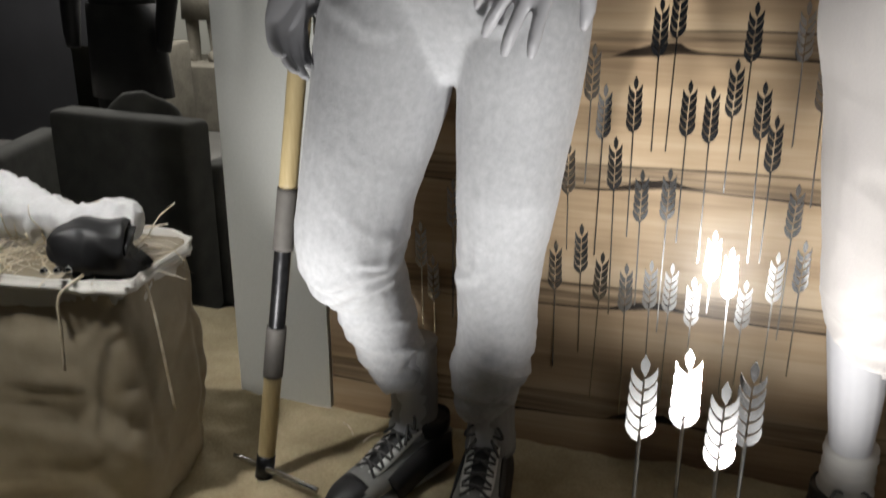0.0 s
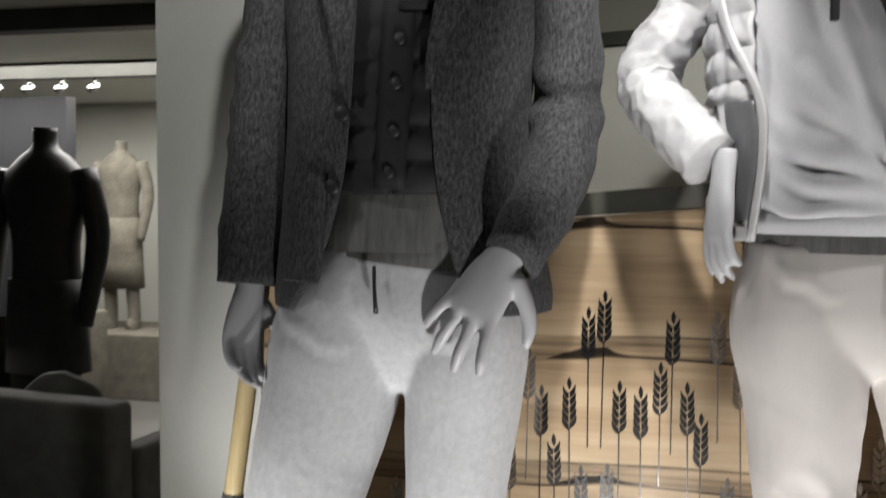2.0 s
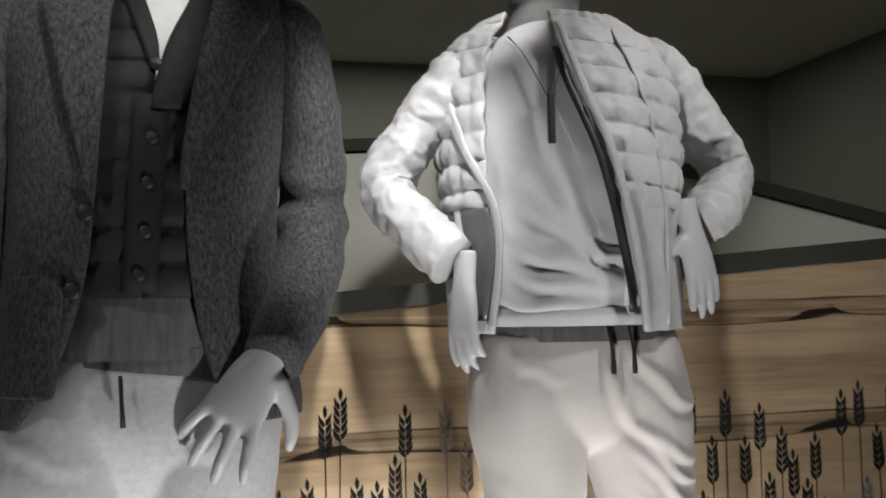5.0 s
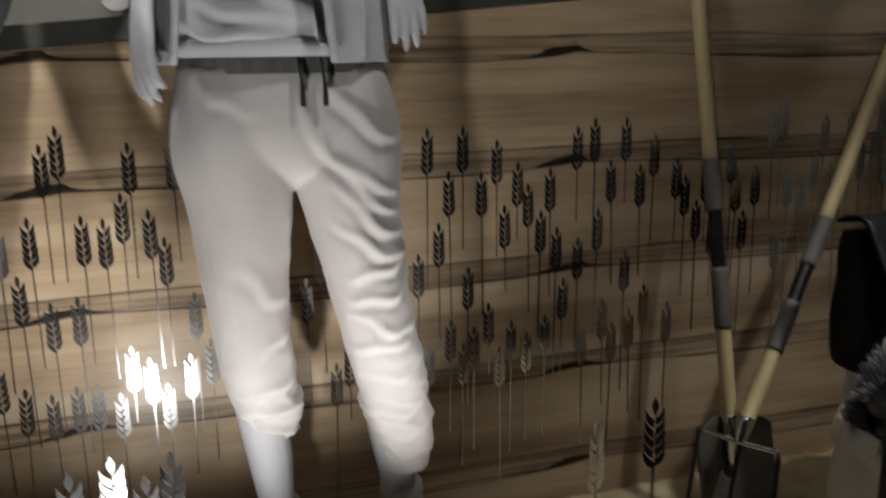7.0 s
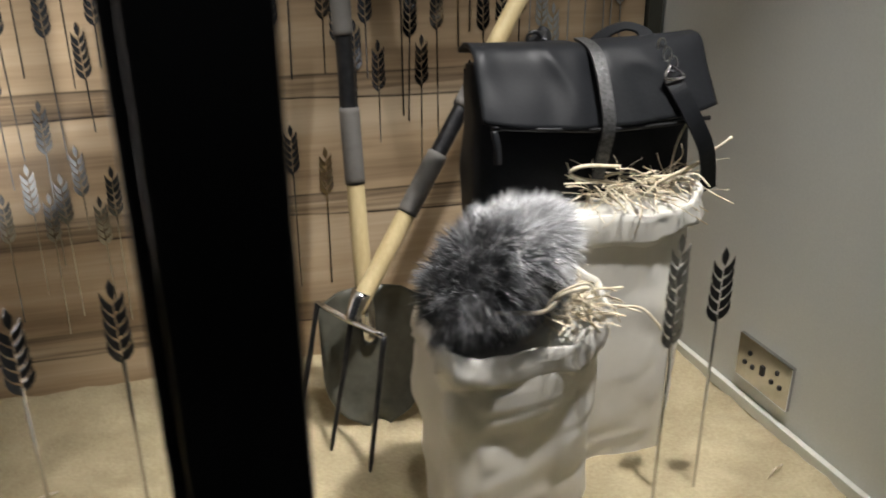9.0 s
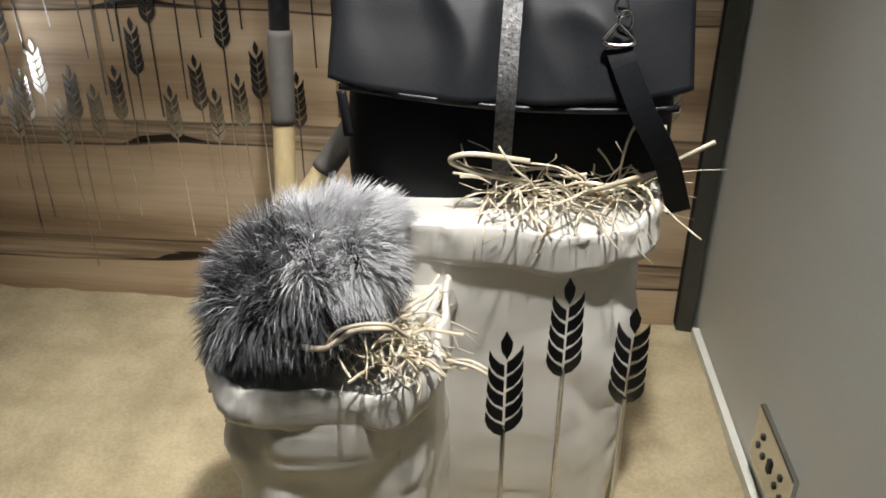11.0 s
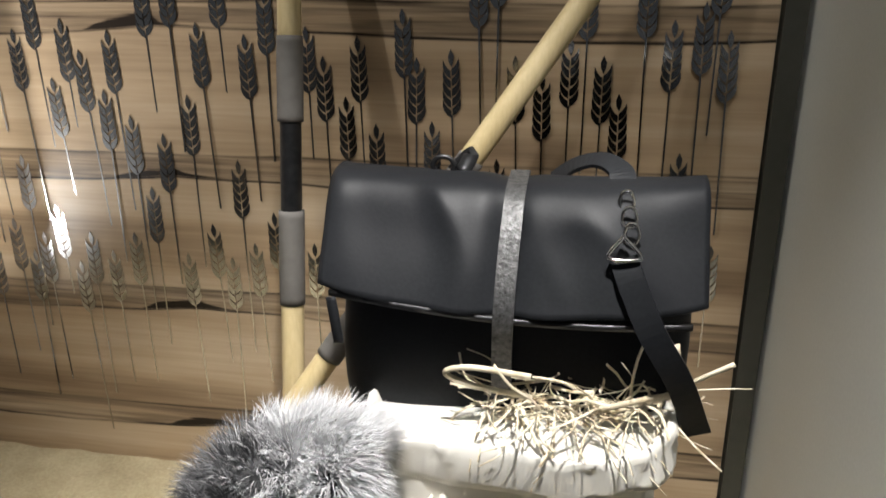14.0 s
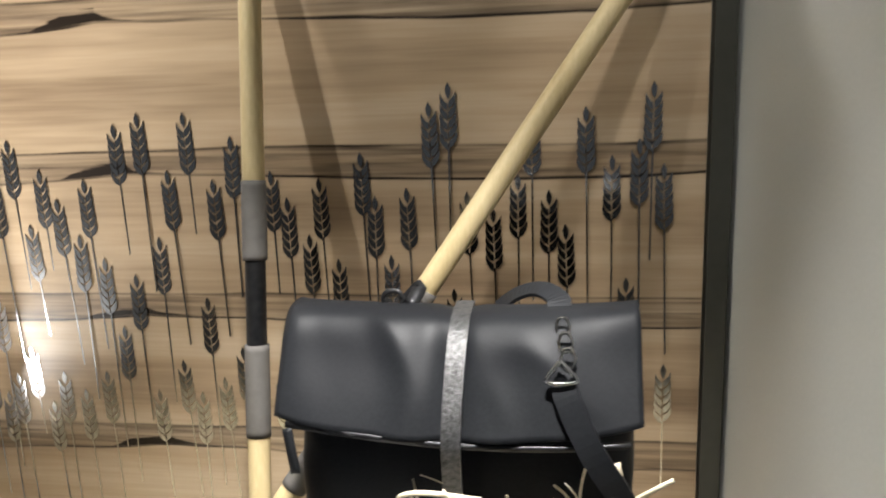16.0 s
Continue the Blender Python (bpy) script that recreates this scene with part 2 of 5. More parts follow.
WHITECLOTH = surface("white_cotton_knit", (0.62, 0.62, 0.62), (0.76, 0.76, 0.76), 12, 0.9, bump=0.3, fine=120)
SHOPFLOOR = surface("grey_shop_floor", (0.09, 0.088, 0.08), (0.13, 0.125, 0.115), 3, 0.5, bump=0.05)
KHAKI = surface("khaki_cotton", (0.10, 0.09, 0.07), (0.18, 0.165, 0.13), 10, 0.9, bump=0.2)


# ---------------------------------------------------------------- mesh helpers
def mesh_ob(name, bm, mat, smooth=True):
    me = bpy.data.meshes.new(name)
    bm.normal_update()
    bm.to_mesh(me)
    bm.free()
    if smooth:
        for p in me.polygons:
            p.use_smooth = True
    me.materials.append(mat)
    return new(name, me)


def part(name, bm, mat, parent, label="", smooth=True):
    ob = mesh_ob(name, bm, mat, smooth)
    ob.parent = parent
    return tagged(ob, label)


def thing(name, label, category, at=(0, 0, 0), group="", kind=""):
    ob = new(name)
    ob.location = at
    return tagged(ob, label, category, group, kind)


def box(bm, x0, y0, z0, x1, y1, z1, bevel=0.0, seg=2):
    vs = bmesh.ops.create_cube(bm, size=1.0)["verts"]
    bmesh.ops.scale(bm, vec=(x1 - x0, y1 - y0, z1 - z0), verts=vs)
    bmesh.ops.translate(bm, vec=((x0 + x1) / 2, (y0 + y1) / 2, (z0 + z1) / 2), verts=vs)
    if bevel:
        es = {e for v in vs for e in v.link_edges}
        bmesh.ops.bevel(bm, geom=list(es), offset=bevel, segments=seg, affect="EDGES", profile=0.5)
    return bm


def cat(a, b, c, d, t):
    return 0.5 * ((2 * b) + (c - a) * t + (2 * a - 5 * b + 4 * c - d) * t * t + (3 * b - a - 3 * c + d) * t ** 3)


def spline(pts, sub):
    p = [np.array(q, float) for q in pts]
    p = [2 * p[0] - p[1]] + p + [2 * p[-1] - p[-2]]
    out = []
    for i in range(1, len(p) - 2):
        for k in range(sub):
            out.append(cat(p[i - 1], p[i], p[i + 1], p[i + 2], k / sub))
    out.append(p[-2])
    return out


def tube(bm, pts, seg=20, sub=5, fn=None, cap=True, power=1.0, ref=(0, 1, 0)):
    """A limb through rings (x, y, z, half width, half depth); fn(u, angle, place) adds to the radius, u runs along it in metres."""
    rows = spline(pts, sub)
    prev, u, loops = None, 0.0, []
    for i, r in enumerate(rows):
        c = Vector(r[:3])
        a, b = rows[max(i - 1, 0)], rows[min(i + 1, len(rows) - 1)]
        t = (Vector(b[:3]) - Vector(a[:3])).normalized()
        y = Vector(ref) - t * t.dot(Vector(ref))
        y = y.normalized() if y.length > 0.15 else (Vector((0, 0, 1)) - t * t.z).normalized()
        x = y.cross(t).normalized()
        if i:
            u += (c - prev).length
        prev, ring = c, []
        for k in range(seg):
            an = 2 * math.pi * k / seg
            ca, sa = math.cos(an), math.sin(an)
            if power != 1.0:
                ca, sa = math.copysign(abs(ca) ** power, ca), math.copysign(abs(sa) ** power, sa)
            d = x * ca * max(r[3], 1e-4) + y * sa * max(r[4], 1e-4)
            if fn:
                d += d.normalized() * fn(u, an, c + d)
            ring.append(bm.verts.new(c + d))
        loops.append(ring)
    for a, b in zip(loops, loops[1:]):
        for k in range(seg):
            bm.faces.new((a[k], a[(k + 1) % seg], b[(k + 1) % seg], b[k]))
    if cap:
        bm.faces.new(loops[0][::-1])
        bm.faces.new(loops[-1])
    return loops


def ribbon(bm, pts, width, normal=(0, -1, 0), thick=0.003, sub=5):
    """A flat strap through points."""
    rows, prev = [Vector(p) for p in spline(pts, sub)], None
    for i, c in enumerate(rows):
        t = (rows[min(i + 1, len(rows) - 1)] - rows[max(i - 1, 0)]).normalized()
        s = t.cross(Vector(normal))
        s = s.normalized() if s.length > 0.05 else Vector((1, 0, 0))
        n = s.cross(t).normalized() * thick / 2
        ring = [bm.verts.new(c + q) for q in (s * width / 2 + n, s * width / 2 - n, -s * width / 2 - n, -s * width / 2 + n)]
        if prev:
            for k in range(4):
                bm.faces.new((prev[k], prev[(k + 1) % 4], ring[(k + 1) % 4], ring[k]))
        else:
            bm.faces.new(ring[::-1])
        prev = ring
    bm.faces.new(prev)


def nz(p, s, o=0.0):
    return noise.noise(Vector((p[0] * s + o, p[1] * s + o * 2, p[2] * s - o)))


def ridge(q, s, o=0.0):
    """Sharp creases between soft hollows, from -0.5 to 1."""
    r = 1 - min(1.0, abs(nz(q, s, o)) * 2.2)
    return r * r * 1.5 - 0.5


def fused(name, bm, mat, parent, voxel=0.008, smooth=6, fn=None, label=""):
    """Joins overlapping limbs into one skin, smooths it and lays folds into it."""
    me = bpy.data.meshes.new("raw")
    bmesh.ops.recalc_face_normals(bm, faces=bm.faces)
    bm.to_mesh(me)
    bm.free()
    tmp = new("raw", me)
    rm = tmp.modifiers.new("skin", "REMESH")
    rm.mode, rm.voxel_size = "VOXEL", voxel
    sm = tmp.modifiers.new("even", "SMOOTH")
    sm.factor, sm.iterations = 0.6, smooth
    out = bpy.data.meshes.new_from_object(tmp.evaluated_get(bpy.context.evaluated_depsgraph_get()))
    bpy.data.objects.remove(tmp)
    out.name = name
    if fn:
        nrm = [v.normal.copy() for v in out.vertices]
        for v, n in zip(out.vertices, nrm):
            v.co += n * fn(v.co, n)
    out.materials.clear()
    out.materials.append(mat)
    for p in out.polygons:
        p.use_smooth = True
    ob = new(name, out)
    ob.parent = parent
    return tagged(ob, label)


# ---------------------------------------------------------------- setting
def slab(name, x0, y0, z0, x1, y1, z1, mat, label, category="wall", bevel=0.0):
    ob = mesh_ob(name, box(bmesh.new(), x0, y0, z0, x1, y1, z1, bevel), mat, False)
    return tagged(ob, label, category, kind="structure")


def sand_floor():
    bm = bmesh.new()
    nx, ny = 300, 120
    x0, x1, y0, y1 = -0.75, 3.08, -0.96, 0.40
    grid = []
    for j in range(ny + 1):
        row = []
        for i in range(nx + 1):
            x, y = x0 + (x1 - x0) * i / nx, y0 + (y1 - y0) * j / ny
            h = 0.010 * nz((x, y, 0), 3.1) + 0.006 * nz((x, y, 0), 9.0, 4) + 0.005 * nz((x, y, 0), 19.0, 6) + 0.0025 * ridge((x, y, 0), 14, 2) + 0.0022 * math.sin(70 * (x * 0.25 + y + 0.05 * nz((x, y, 0), 4, 9)))
            row.append(bm.verts.new((x, y, h)))
        grid.append(row)
    for j in range(ny):
        for i in range(nx):
            bm.faces.new((grid[j][i], grid[j][i + 1], grid[j + 1][i + 1], grid[j + 1][i]))
    return tagged(mesh_ob("floor", bm, SAND), "display floor strewn with rippled pale sand", "floor", kind="structure")


sand_floor()
slab("floor_base", -0.75, -0.96, -0.45, 3.12, 0.40, -0.03, TRIM, "dark plinth under the sand floor", "floor")
slab("pavement", -6, -6, -0.62, 9, -1.02, -0.5, SHOPFLOOR, "dark street pavement outside the shop window", "pavement")
slab("shop_floor", -8, 0.40, -0.55, 3.3, 5.7, -0.45, SHOPFLOOR, "plain grey shop floor behind the display", "floor")
def askew(ob):
    """The side wall and what is fixed to it stand four degrees off square."""
    ob.matrix_world = Matrix.Translation((2.970, 0, 0)) @ Matrix.Rotation(0.068, 4, "Z") @ Matrix.Translation((-3.02, 0, 0))
    return ob


askew(slab("wall_east", 3.02, -0.96, -0.4, 3.14, 0.02, 1.948, WHITE, "smooth grey-white side wall of the display"))
# rear half of the side wall, shaded by its darker colour
askew(slab("wall_stair_side", 3.02, 0.02, -0.4, 3.14, 1.60, 1.948, DIMWALL, "olive-grey side wall above the stair, dimness put into its colour"))
slab("wall_shop_east", 2.94, 1.64, -0.5, 3.06, 5.6, 1.948, WHITE, "plain side wall of the shop")
askew(slab("skirting", 3.006, -0.95, 0.0, 3.018, -0.03, 0.022, CREAM, "thin pale skirting strip along the side wall", "skirting"))
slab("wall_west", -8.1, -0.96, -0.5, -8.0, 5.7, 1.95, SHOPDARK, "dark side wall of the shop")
slab("wall_north", -8, 5.6, -0.5, 3.2, 5.7, 1.95, CREAM, "dim back wall of the shop")
slab("ceiling", -8.1, -1.02, 1.95, 3.2, 5.7, 2.05, CREAM, "pale ceiling over window and shop", "ceiling")
slab("wall_column", 0.125, -0.004, -0.02, 0.345, 0.12, 1.948, WHITE, "grey-white painted column beside the wooden panel", "column")


def upper_wall():
    """Cream stair wall that runs back from the panel, its dark cap rising from it and then level."""
    bm = bmesh.new()
    prof = [(2.35, 0.80), (2.35, 1.17), (1.773, 1.352), (1.40, 1.42), (0.36, 1.425), (0.36, 0.80)]

    def at(x, z, back=0.0):
        return (x + 0.3 * back, 0.062 + 0.331 * (2.257 - x) + back, z)
    fr, bk = [bm.verts.new(at(x, z)) for x, z in prof], [bm.verts.new(at(x, z, 0.06)) for x, z in prof]
    bm.faces.new(fr), bm.faces.new(bk[::-1])
    for k in range(6):
        bm.faces.new((fr[k], fr[(k + 1) % 6], bk[(k + 1) % 6], bk[k]))
    bmesh.ops.recalc_face_normals(bm, faces=bm.faces)
    w = tagged(mesh_ob("wall_stair", bm, CREAM, False), "cream stair wall with a dark sloping cap", "wall", kind="structure")
    c = bmesh.new()
    ribbon(c, [at(2.345, 1.186, 0.03), at(1.773, 1.366, 0.03), at(1.40, 1.434, 0.03), at(0.36, 1.439, 0.03)], 0.085, (0, 0, 1), 0.03, 3)
    part("cap", c, TRIM, w, "dark olive wall cap", False)


upper_wall()
slab("wall_behind_stair", 0.20, 1.52, -0.45, 3.02, 1.64, 1.948, DIMWALL, "olive-grey wall behind the stair wall, dimness put into its colour")

# wooden back panel with its steel wheat
panel = tagged(new("back_panel"), "glossy walnut-print back panel inlaid with steel wheat ears", "panel", kind="structure")
bm = bmesh.new()
prof = [(0.35, -0.02), (2.93, -0.02), (2.93, 1.155), (2.28, 1.148), (0.35, 0.985)]
fr, bk = [bm.verts.new((x, 0.0, z)) for x, z in prof], [bm.verts.new((x, 0.03, z)) for x, z in prof]
bm.faces.new(fr), bm.faces.new(bk[::-1])
for k in range(5):
    bm.faces.new((fr[k], fr[(k + 1) % 5], bk[(k + 1) % 5], bk[k]))
bmesh.ops.recalc_face_normals(bm, faces=bm.faces)
part("board", bm, WOOD, panel, smooth=False)
bm = bmesh.new()
prof = [(0.35, 0.987), (2.28, 1.150), (2.93, 1.157), (2.93, 1.198), (2.28, 1.191), (0.35, 1.028)]
fr, bk = [bm.verts.new((x, -0.004, z)) for x, z in prof], [bm.verts.new((x, 0.055, z)) for x, z in prof]
bm.faces.new(fr), bm.faces.new(bk[::-1])
for k in range(6):
    bm.faces.new((fr[k], fr[(k + 1) % 6], bk[(k + 1) % 6], bk[k]))
bmesh.ops.recalc_face_normals(bm, faces=bm.faces)
part("top_rail", bm, TRIM, panel, "dark olive top rail", False)
part("end_post", box(bmesh.new(), 2.934, -0.012, -0.02, 2.963, 0.03, 1.94), TRIM, panel, "dark olive end post", False)


def ear(bm, h=0.098, w=0.026, y=0.0, thick=0.0016):
    """A stylised ear: pairs of pointed leaflets up both sides and a bud at the tip, standing at y."""
    def piece(pts):
        f = [bm.verts.new((px * w, y - thick, pz * h)) for px, pz in pts]
        b = [bm.verts.new((v.co.x, y, v.co.z)) for v in f]
        bm.faces.new(f)
        n = len(f)
        for k in range(n):
            bm.faces.new((f[k], b[k], b[(k + 1) % n], f[(k + 1) % n]))
    for k in range(5):
        z = -1.0 + 0.145 * k
        g = 1.0 - 0.03 * k
        for s in (-1, 1):
            dz = 0.03 if s > 0 else 0.0
            piece([(s * px * g, z + dz + pz) for px, pz in ((0.035, 0.0), (0.035, 0.108), (0.20, 0.138), (0.38, 0.195), (0.49, 0.262), (0.51, 0.17), (0.44, 0.10), (0.26, 0.032))])
    piece([(0.0, 0.0), (0.17, -0.10), (0.14, -0.18), (0.03, -0.255), (-0.12, -0.18), (-0.15, -0.10)])


def wheat_mesh(name, stem, h=0.098, w=0.026, y=0.0, rod=0.0012):
    bm = bmesh.new()
    ear(bm, h, w, y)
    if rod < 0.002:
        box(bm, -rod, y - 0.0014, -h - stem, rod, y, -h + 0.004)
    else:
        tube(bm, [(0, y, -h - stem, rod, rod), (0, y, -h + 0.01, rod, rod)], 8, 1)
    bmesh.ops.recalc_face_normals(bm, faces=bm.faces)
    me = bpy.data.meshes.new(name)
    bm.to_mesh(me)
    bm.free()
    me.materials.append(STEEL)
    return me


EARS_WEST = [(1.007, 0.908), (0.978, 0.877), (1.126, 0.873), (1.202, 0.876), (0.872, 0.798), (0.945, 0.747), (0.895, 0.731), (1.035, 0.745), (1.072, 0.737), (1.106, 0.782), (1.152, 0.748), (1.177, 0.694), (0.918, 0.641), (0.968, 0.586), (1.015, 0.593), (0.836, 0.626), (1.224, 0.582), (0.821, 0.438), (0.867, 0.476), (0.909, 0.426), (0.953, 0.409), (0.997, 0.42), (1.034, 0.419), (1.074, 0.396), (1.101, 0.487), (1.132, 0.459), (1.162, 0.402), (1.208, 0.46), (1.248, 0.485), (0.554, 0.45), (0.579, 0.383), (0.62, 0.54), (1.47, 0.671), (1.44, 0.59), (1.495, 0.404), (1.524, 0.444), (1.24, 0.8), (0.66, 0.44)]
EARS_MID = [(1.851, 0.849), (1.816, 0.784), (1.899, 0.8), (1.922, 0.753), (1.974, 0.784), (1.868, 0.71), (1.953, 0.693), (2.038, 0.87), (2.079, 0.886), (2.155, 0.885), (2.228, 0.847), (2.118, 0.796), (2.192, 0.781), (1.991, 0.654), (2.091, 0.689), (2.042, 0.627), (2.161, 0.589), (2.009, 0.538), (2.106, 0.48), (2.056, 0.426), (2.133, 0.424), (2.175, 0.451), (2.212, 0.505), (1.885, 0.454), (1.921, 0.423), (1.965, 0.457), (1.857, 0.399), (1.831, 0.498), (1.798, 0.449), (1.786, 0.583), (1.776, 0.879), (1.744, 0.788), (1.721, 0.682), (1.746, 0.471), (1.774, 0.415), (1.697, 0.42), (1.7, 0.878), (1.676, 0.619)]
EARS_EAST = [(2.287, 0.793), (2.31, 0.751), (2.363, 0.781), (2.341, 0.693), (2.385, 0.654), (2.43, 0.819), (2.449, 0.752), (2.498, 0.764), (2.469, 0.66), (2.537, 0.89), (2.567, 0.917), (2.564, 0.607), (2.627, 0.733), (2.665, 0.782), (2.687, 0.876), (2.71, 0.759), (2.733, 0.707), (2.763, 0.878), (2.8, 0.808), (2.838, 0.831), (2.857, 0.91), (2.872, 0.795), (2.821, 0.626), (2.877, 0.49), (2.589, 0.757), (2.275, 0.457)]
stems = [wheat_mesh("wheat_decal", s) for s in (0.16, 0.19, 0.215, 0.24)]
rng = random.Random(4)
for x, z in EARS_WEST + EARS_MID + EARS_EAST:
    o = new("wheat_decal", stems[rng.randrange(4)])
    o.parent, o.location = panel, (x, -0.0005, z)
    o.rotation_euler = (rng.uniform(-0.012, 0.012), rng.uniform(-0.03, 0.03), rng.uniform(-0.02, 0.02))

# window frame
frame_post = thing("window_post", "black enamelled steel window post", "window frame", kind="structure")
part("post", box(bmesh.new(), 2.015, -0.985, -0.1, 2.120, -0.90, 1.95, 0.004), BLACK, frame_post)
part("glazing_bead", box(bmesh.new(), 1.998, -0.955, -0.1, 2.013, -0.915, 1.95, 0.004), BLACK, frame_post, "glossy black glazing bead")


# ---------------------------------------------------------------- standing wheat
def standing(x, y, top, lean=0.0, turn=0.0, h=0.125, group="steel wheat stuck in the sand"):
    o = tagged(new("wheat_stalk", wheat_mesh("wheat_stalk", top - h + 0.015, h, 0.036, 0.0, 0.0028)),
               "polished steel wheat ear on a rod stuck in the sand", "ornament", group)
    o.location, o.rotation_euler = (x, y, top), (lean, 0, turn)
    return o


for x, y, top, lean, turn in ((1.80, -0.557, 0.458, 0.0, 0.35), (1.921, -0.530, 0.469, 0.0, -0.3), (2.706, -0.587, 0.461, 0.0, 0.1), (2.772, -0.60, 0.439, 0.0, -0.15), (2.648, -0.68, 0.458, 0.0, 0.2),
                              (1.035, -0.545, 0.495, 0.06, 0.05), (1.085, -0.51, 0.494, 0.15, 0.0), (1.13, -0.56, 0.482, 0.05, -0.10), (1.163, -0.485, 0.478, 0.0, -0.25)):
    standing(x, y, top, lean, turn)


# ---------------------------------------------------------------- mannequins and clothes
def hand(bm, wrist, d, n, curl=(0.4, 0.5, 0.55, 0.6), spread=0.16, size=1.0, thumb=1, thumb_out=0.7):
    """A lacquered hand: wrist, the way the fingers point, the palm's normal."""
    w, d, n = Vector(wrist), Vector(d).normalized(), Vector(n)
    n = (n - d * n.dot(d)).normalized()
    s = d.cross(n).normalized() * thumb
    ref = tuple(n)
    tube(bm, [(*(w - d * 0.05 * size), 0.026 * size, 0.02 * size), (*w, 0.025 * size, 0.018 * size), (*(w + d * 0.035 * size), 0.034 * size, 0.017 * size),
              (*(w + d * 0.07 * size), 0.040 * size, 0.015 * size), (*(w + d * 0.096 * size), 0.038 * size, 0.011 * size)], 14, 3, ref=ref)
    for k in range(4):
        o = (k - 1.5) / 1.5
        root = w + d * (0.09 - 0.006 * abs(o)) * size - s * o * 0.029 * size
        ln = (0.072, 0.082, 0.078, 0.062)[k] * size
        a, p, way = curl[k], root, (d - s * o * spread).normalized()
        pts = [(*p, 0.0098 * size, 0.0095 * size)]
        for j, f in enumerate((0.45, 0.32, 0.23)):
            way = (way * math.cos(a * (0.5 + 0.3 * j)) + n * math.sin(a * (0.5 + 0.3 * j))).normalized()
            p = p + way * ln * f
            r = (0.0092, 0.0084, 0.0055)[j] * size
            pts.append((*p, r, r))
        tube(bm, pts, 10, 3, ref=ref)
    root = w + d * 0.025 * size + s * 0.026 * size
    way = (d * (1 - thumb_out * 0.5) + s * thumb_out + n * 0.35).normalized()
    p1 = root + way * 0.04 * size
    p2 = p1 + (way + d * 0.5 + n * 0.2).normalized() * 0.028 * size
    p3 = p2 + (way * 0.5 + d + n * 0.2).normalized() * 0.024 * size
    tube(bm, [(*root, 0.014 * size, 0.014 * size), (*p1, 0.0115 * size, 0.011 * size), (*p2, 0.010 * size, 0.0095 * size), (*p3, 0.006 * size, 0.006 * size)], 10, 3, ref=ref)


def coat(bm, rows, seg=64, sub=6, fn=None):
    """A garment's body, open in front: rows of height, centre x and y, half width, half depth, left and right front edge."""
    prev = None
    for r in spline(rows, sub):
        z, cx, cy, w, d, xl, xr = r
        a0 = math.acos(max(-0.999, min(0.999, (xl - cx) / w)))
        a1 = math.acos(max(-0.999, min(0.999, (xr - cx) / w))) + 2 * math.pi
        ring = []
        for k in range(seg + 1):
            a = a0 + (a1 - a0) * k / seg
            q = Vector((math.cos(a), -math.sin(a), 0))
            o = fn(z, a, (cx + w * q.x, cy + d * q.y, z)) if fn else 0.0
            ring.append(bm.verts.new((cx + (w + o) * q.x, cy + (d + o) * q.y, z)))
        if prev:
            for k in range(seg):
                bm.faces.new((prev[k], prev[k + 1], ring[k + 1], ring[k]))
        prev = ring


def front_of(rows, sub=6):
    """The front of a garment's body: y for a place x, z."""
    tab = np.array(sorted([tuple(r) for r in spline(rows, sub)]))

    def y_at(x, z):
        cx, cy, w, d = (np.interp(z, tab[:, 0], tab[:, k]) for k in (1, 2, 3, 4))
        return cy - d * math.sqrt(max(0.02, 1 - min(1.0, ((x - cx) / w) ** 2)))
    return y_at


def sheet(bm, rows, y_at, off=0.004, n=6, sub=5):
    """A flat piece of cloth on a garment's front: rows of height, left and right edge."""
    prev = None
    for z, xa, xb in spline(rows, sub):
        ring = []
        for k in range(n + 1):
            x = xa + (xb - xa) * k / n
            ring.append(bm.verts.new((x, y_at(x, z) - off, z)))
        if prev:
            for k in range(n):
                bm.faces.new((prev[k], prev[k + 1], ring[k + 1], ring[k]))
        prev = ring


def thick(ob, t=0.005, off=0.0):
    m = ob.modifiers.new("thickness", "SOLIDIFY")
    m.thickness, m.offset = t, off
    return ob


def disc(bm, c, r, h, n=12):
    """A small round button facing the front."""
    tube(bm, [(c[0], c[1], c[2], r, r), (c[0], c[1] - h * 0.7, c[2], r, r), (c[0], c[1] - h, c[2], r * 0.75, r * 0.75)], n, 1, ref=(0, 0, 1))


def folds(amp, s=1.0, drag=0.6, slant=0.5):
    """Cloth folds: long slanting drags and small creases."""
    def f(p, n=None):
        q = (p[0] + slant * p[2] * 0.4, p[1], p[2] * drag)
        return amp * (0.6 * nz(q, 4 * s, 3) + 0.55 * ridge(q, 6 * s, 7) + 0.22 * ridge(p, 17 * s, 5))
    return f


def cuff_folds(zs, amp, s=1.0):
    """Crumpled folds that pile up above a cuff at the given height, diagonal drags elsewhere."""
    base, up = folds(amp * 0.75, s, 0.9), folds(amp * 0.3, 0.7, 0.3)

    def f(p, n):
        near = math.exp(-((p[2] - zs) / 0.085) ** 2)
        mid = math.exp(-((p[2] - zs - 0.2) / 0.16) ** 2)
        q = (p[0] * 0.8, p[1] * 0.8, p[2] * 2.6 + 0.5 * p[0])
        w = (p[0] * 0.7, p[1] * 0.7, p[2] * 2.0 + 1.3 * p[0])
        return up(p) + 0.15 * amp * math.exp(-((p[2] - zs - 0.26) / 0.2) ** 2) * ridge(w, 7, 11) + (0.2 + 0.8 * mid) * base(p) * 0.75 + near * amp * (0.85 * ridge(q, 8, 2) + 0.25 * ridge(q, 17, 4))
    return f


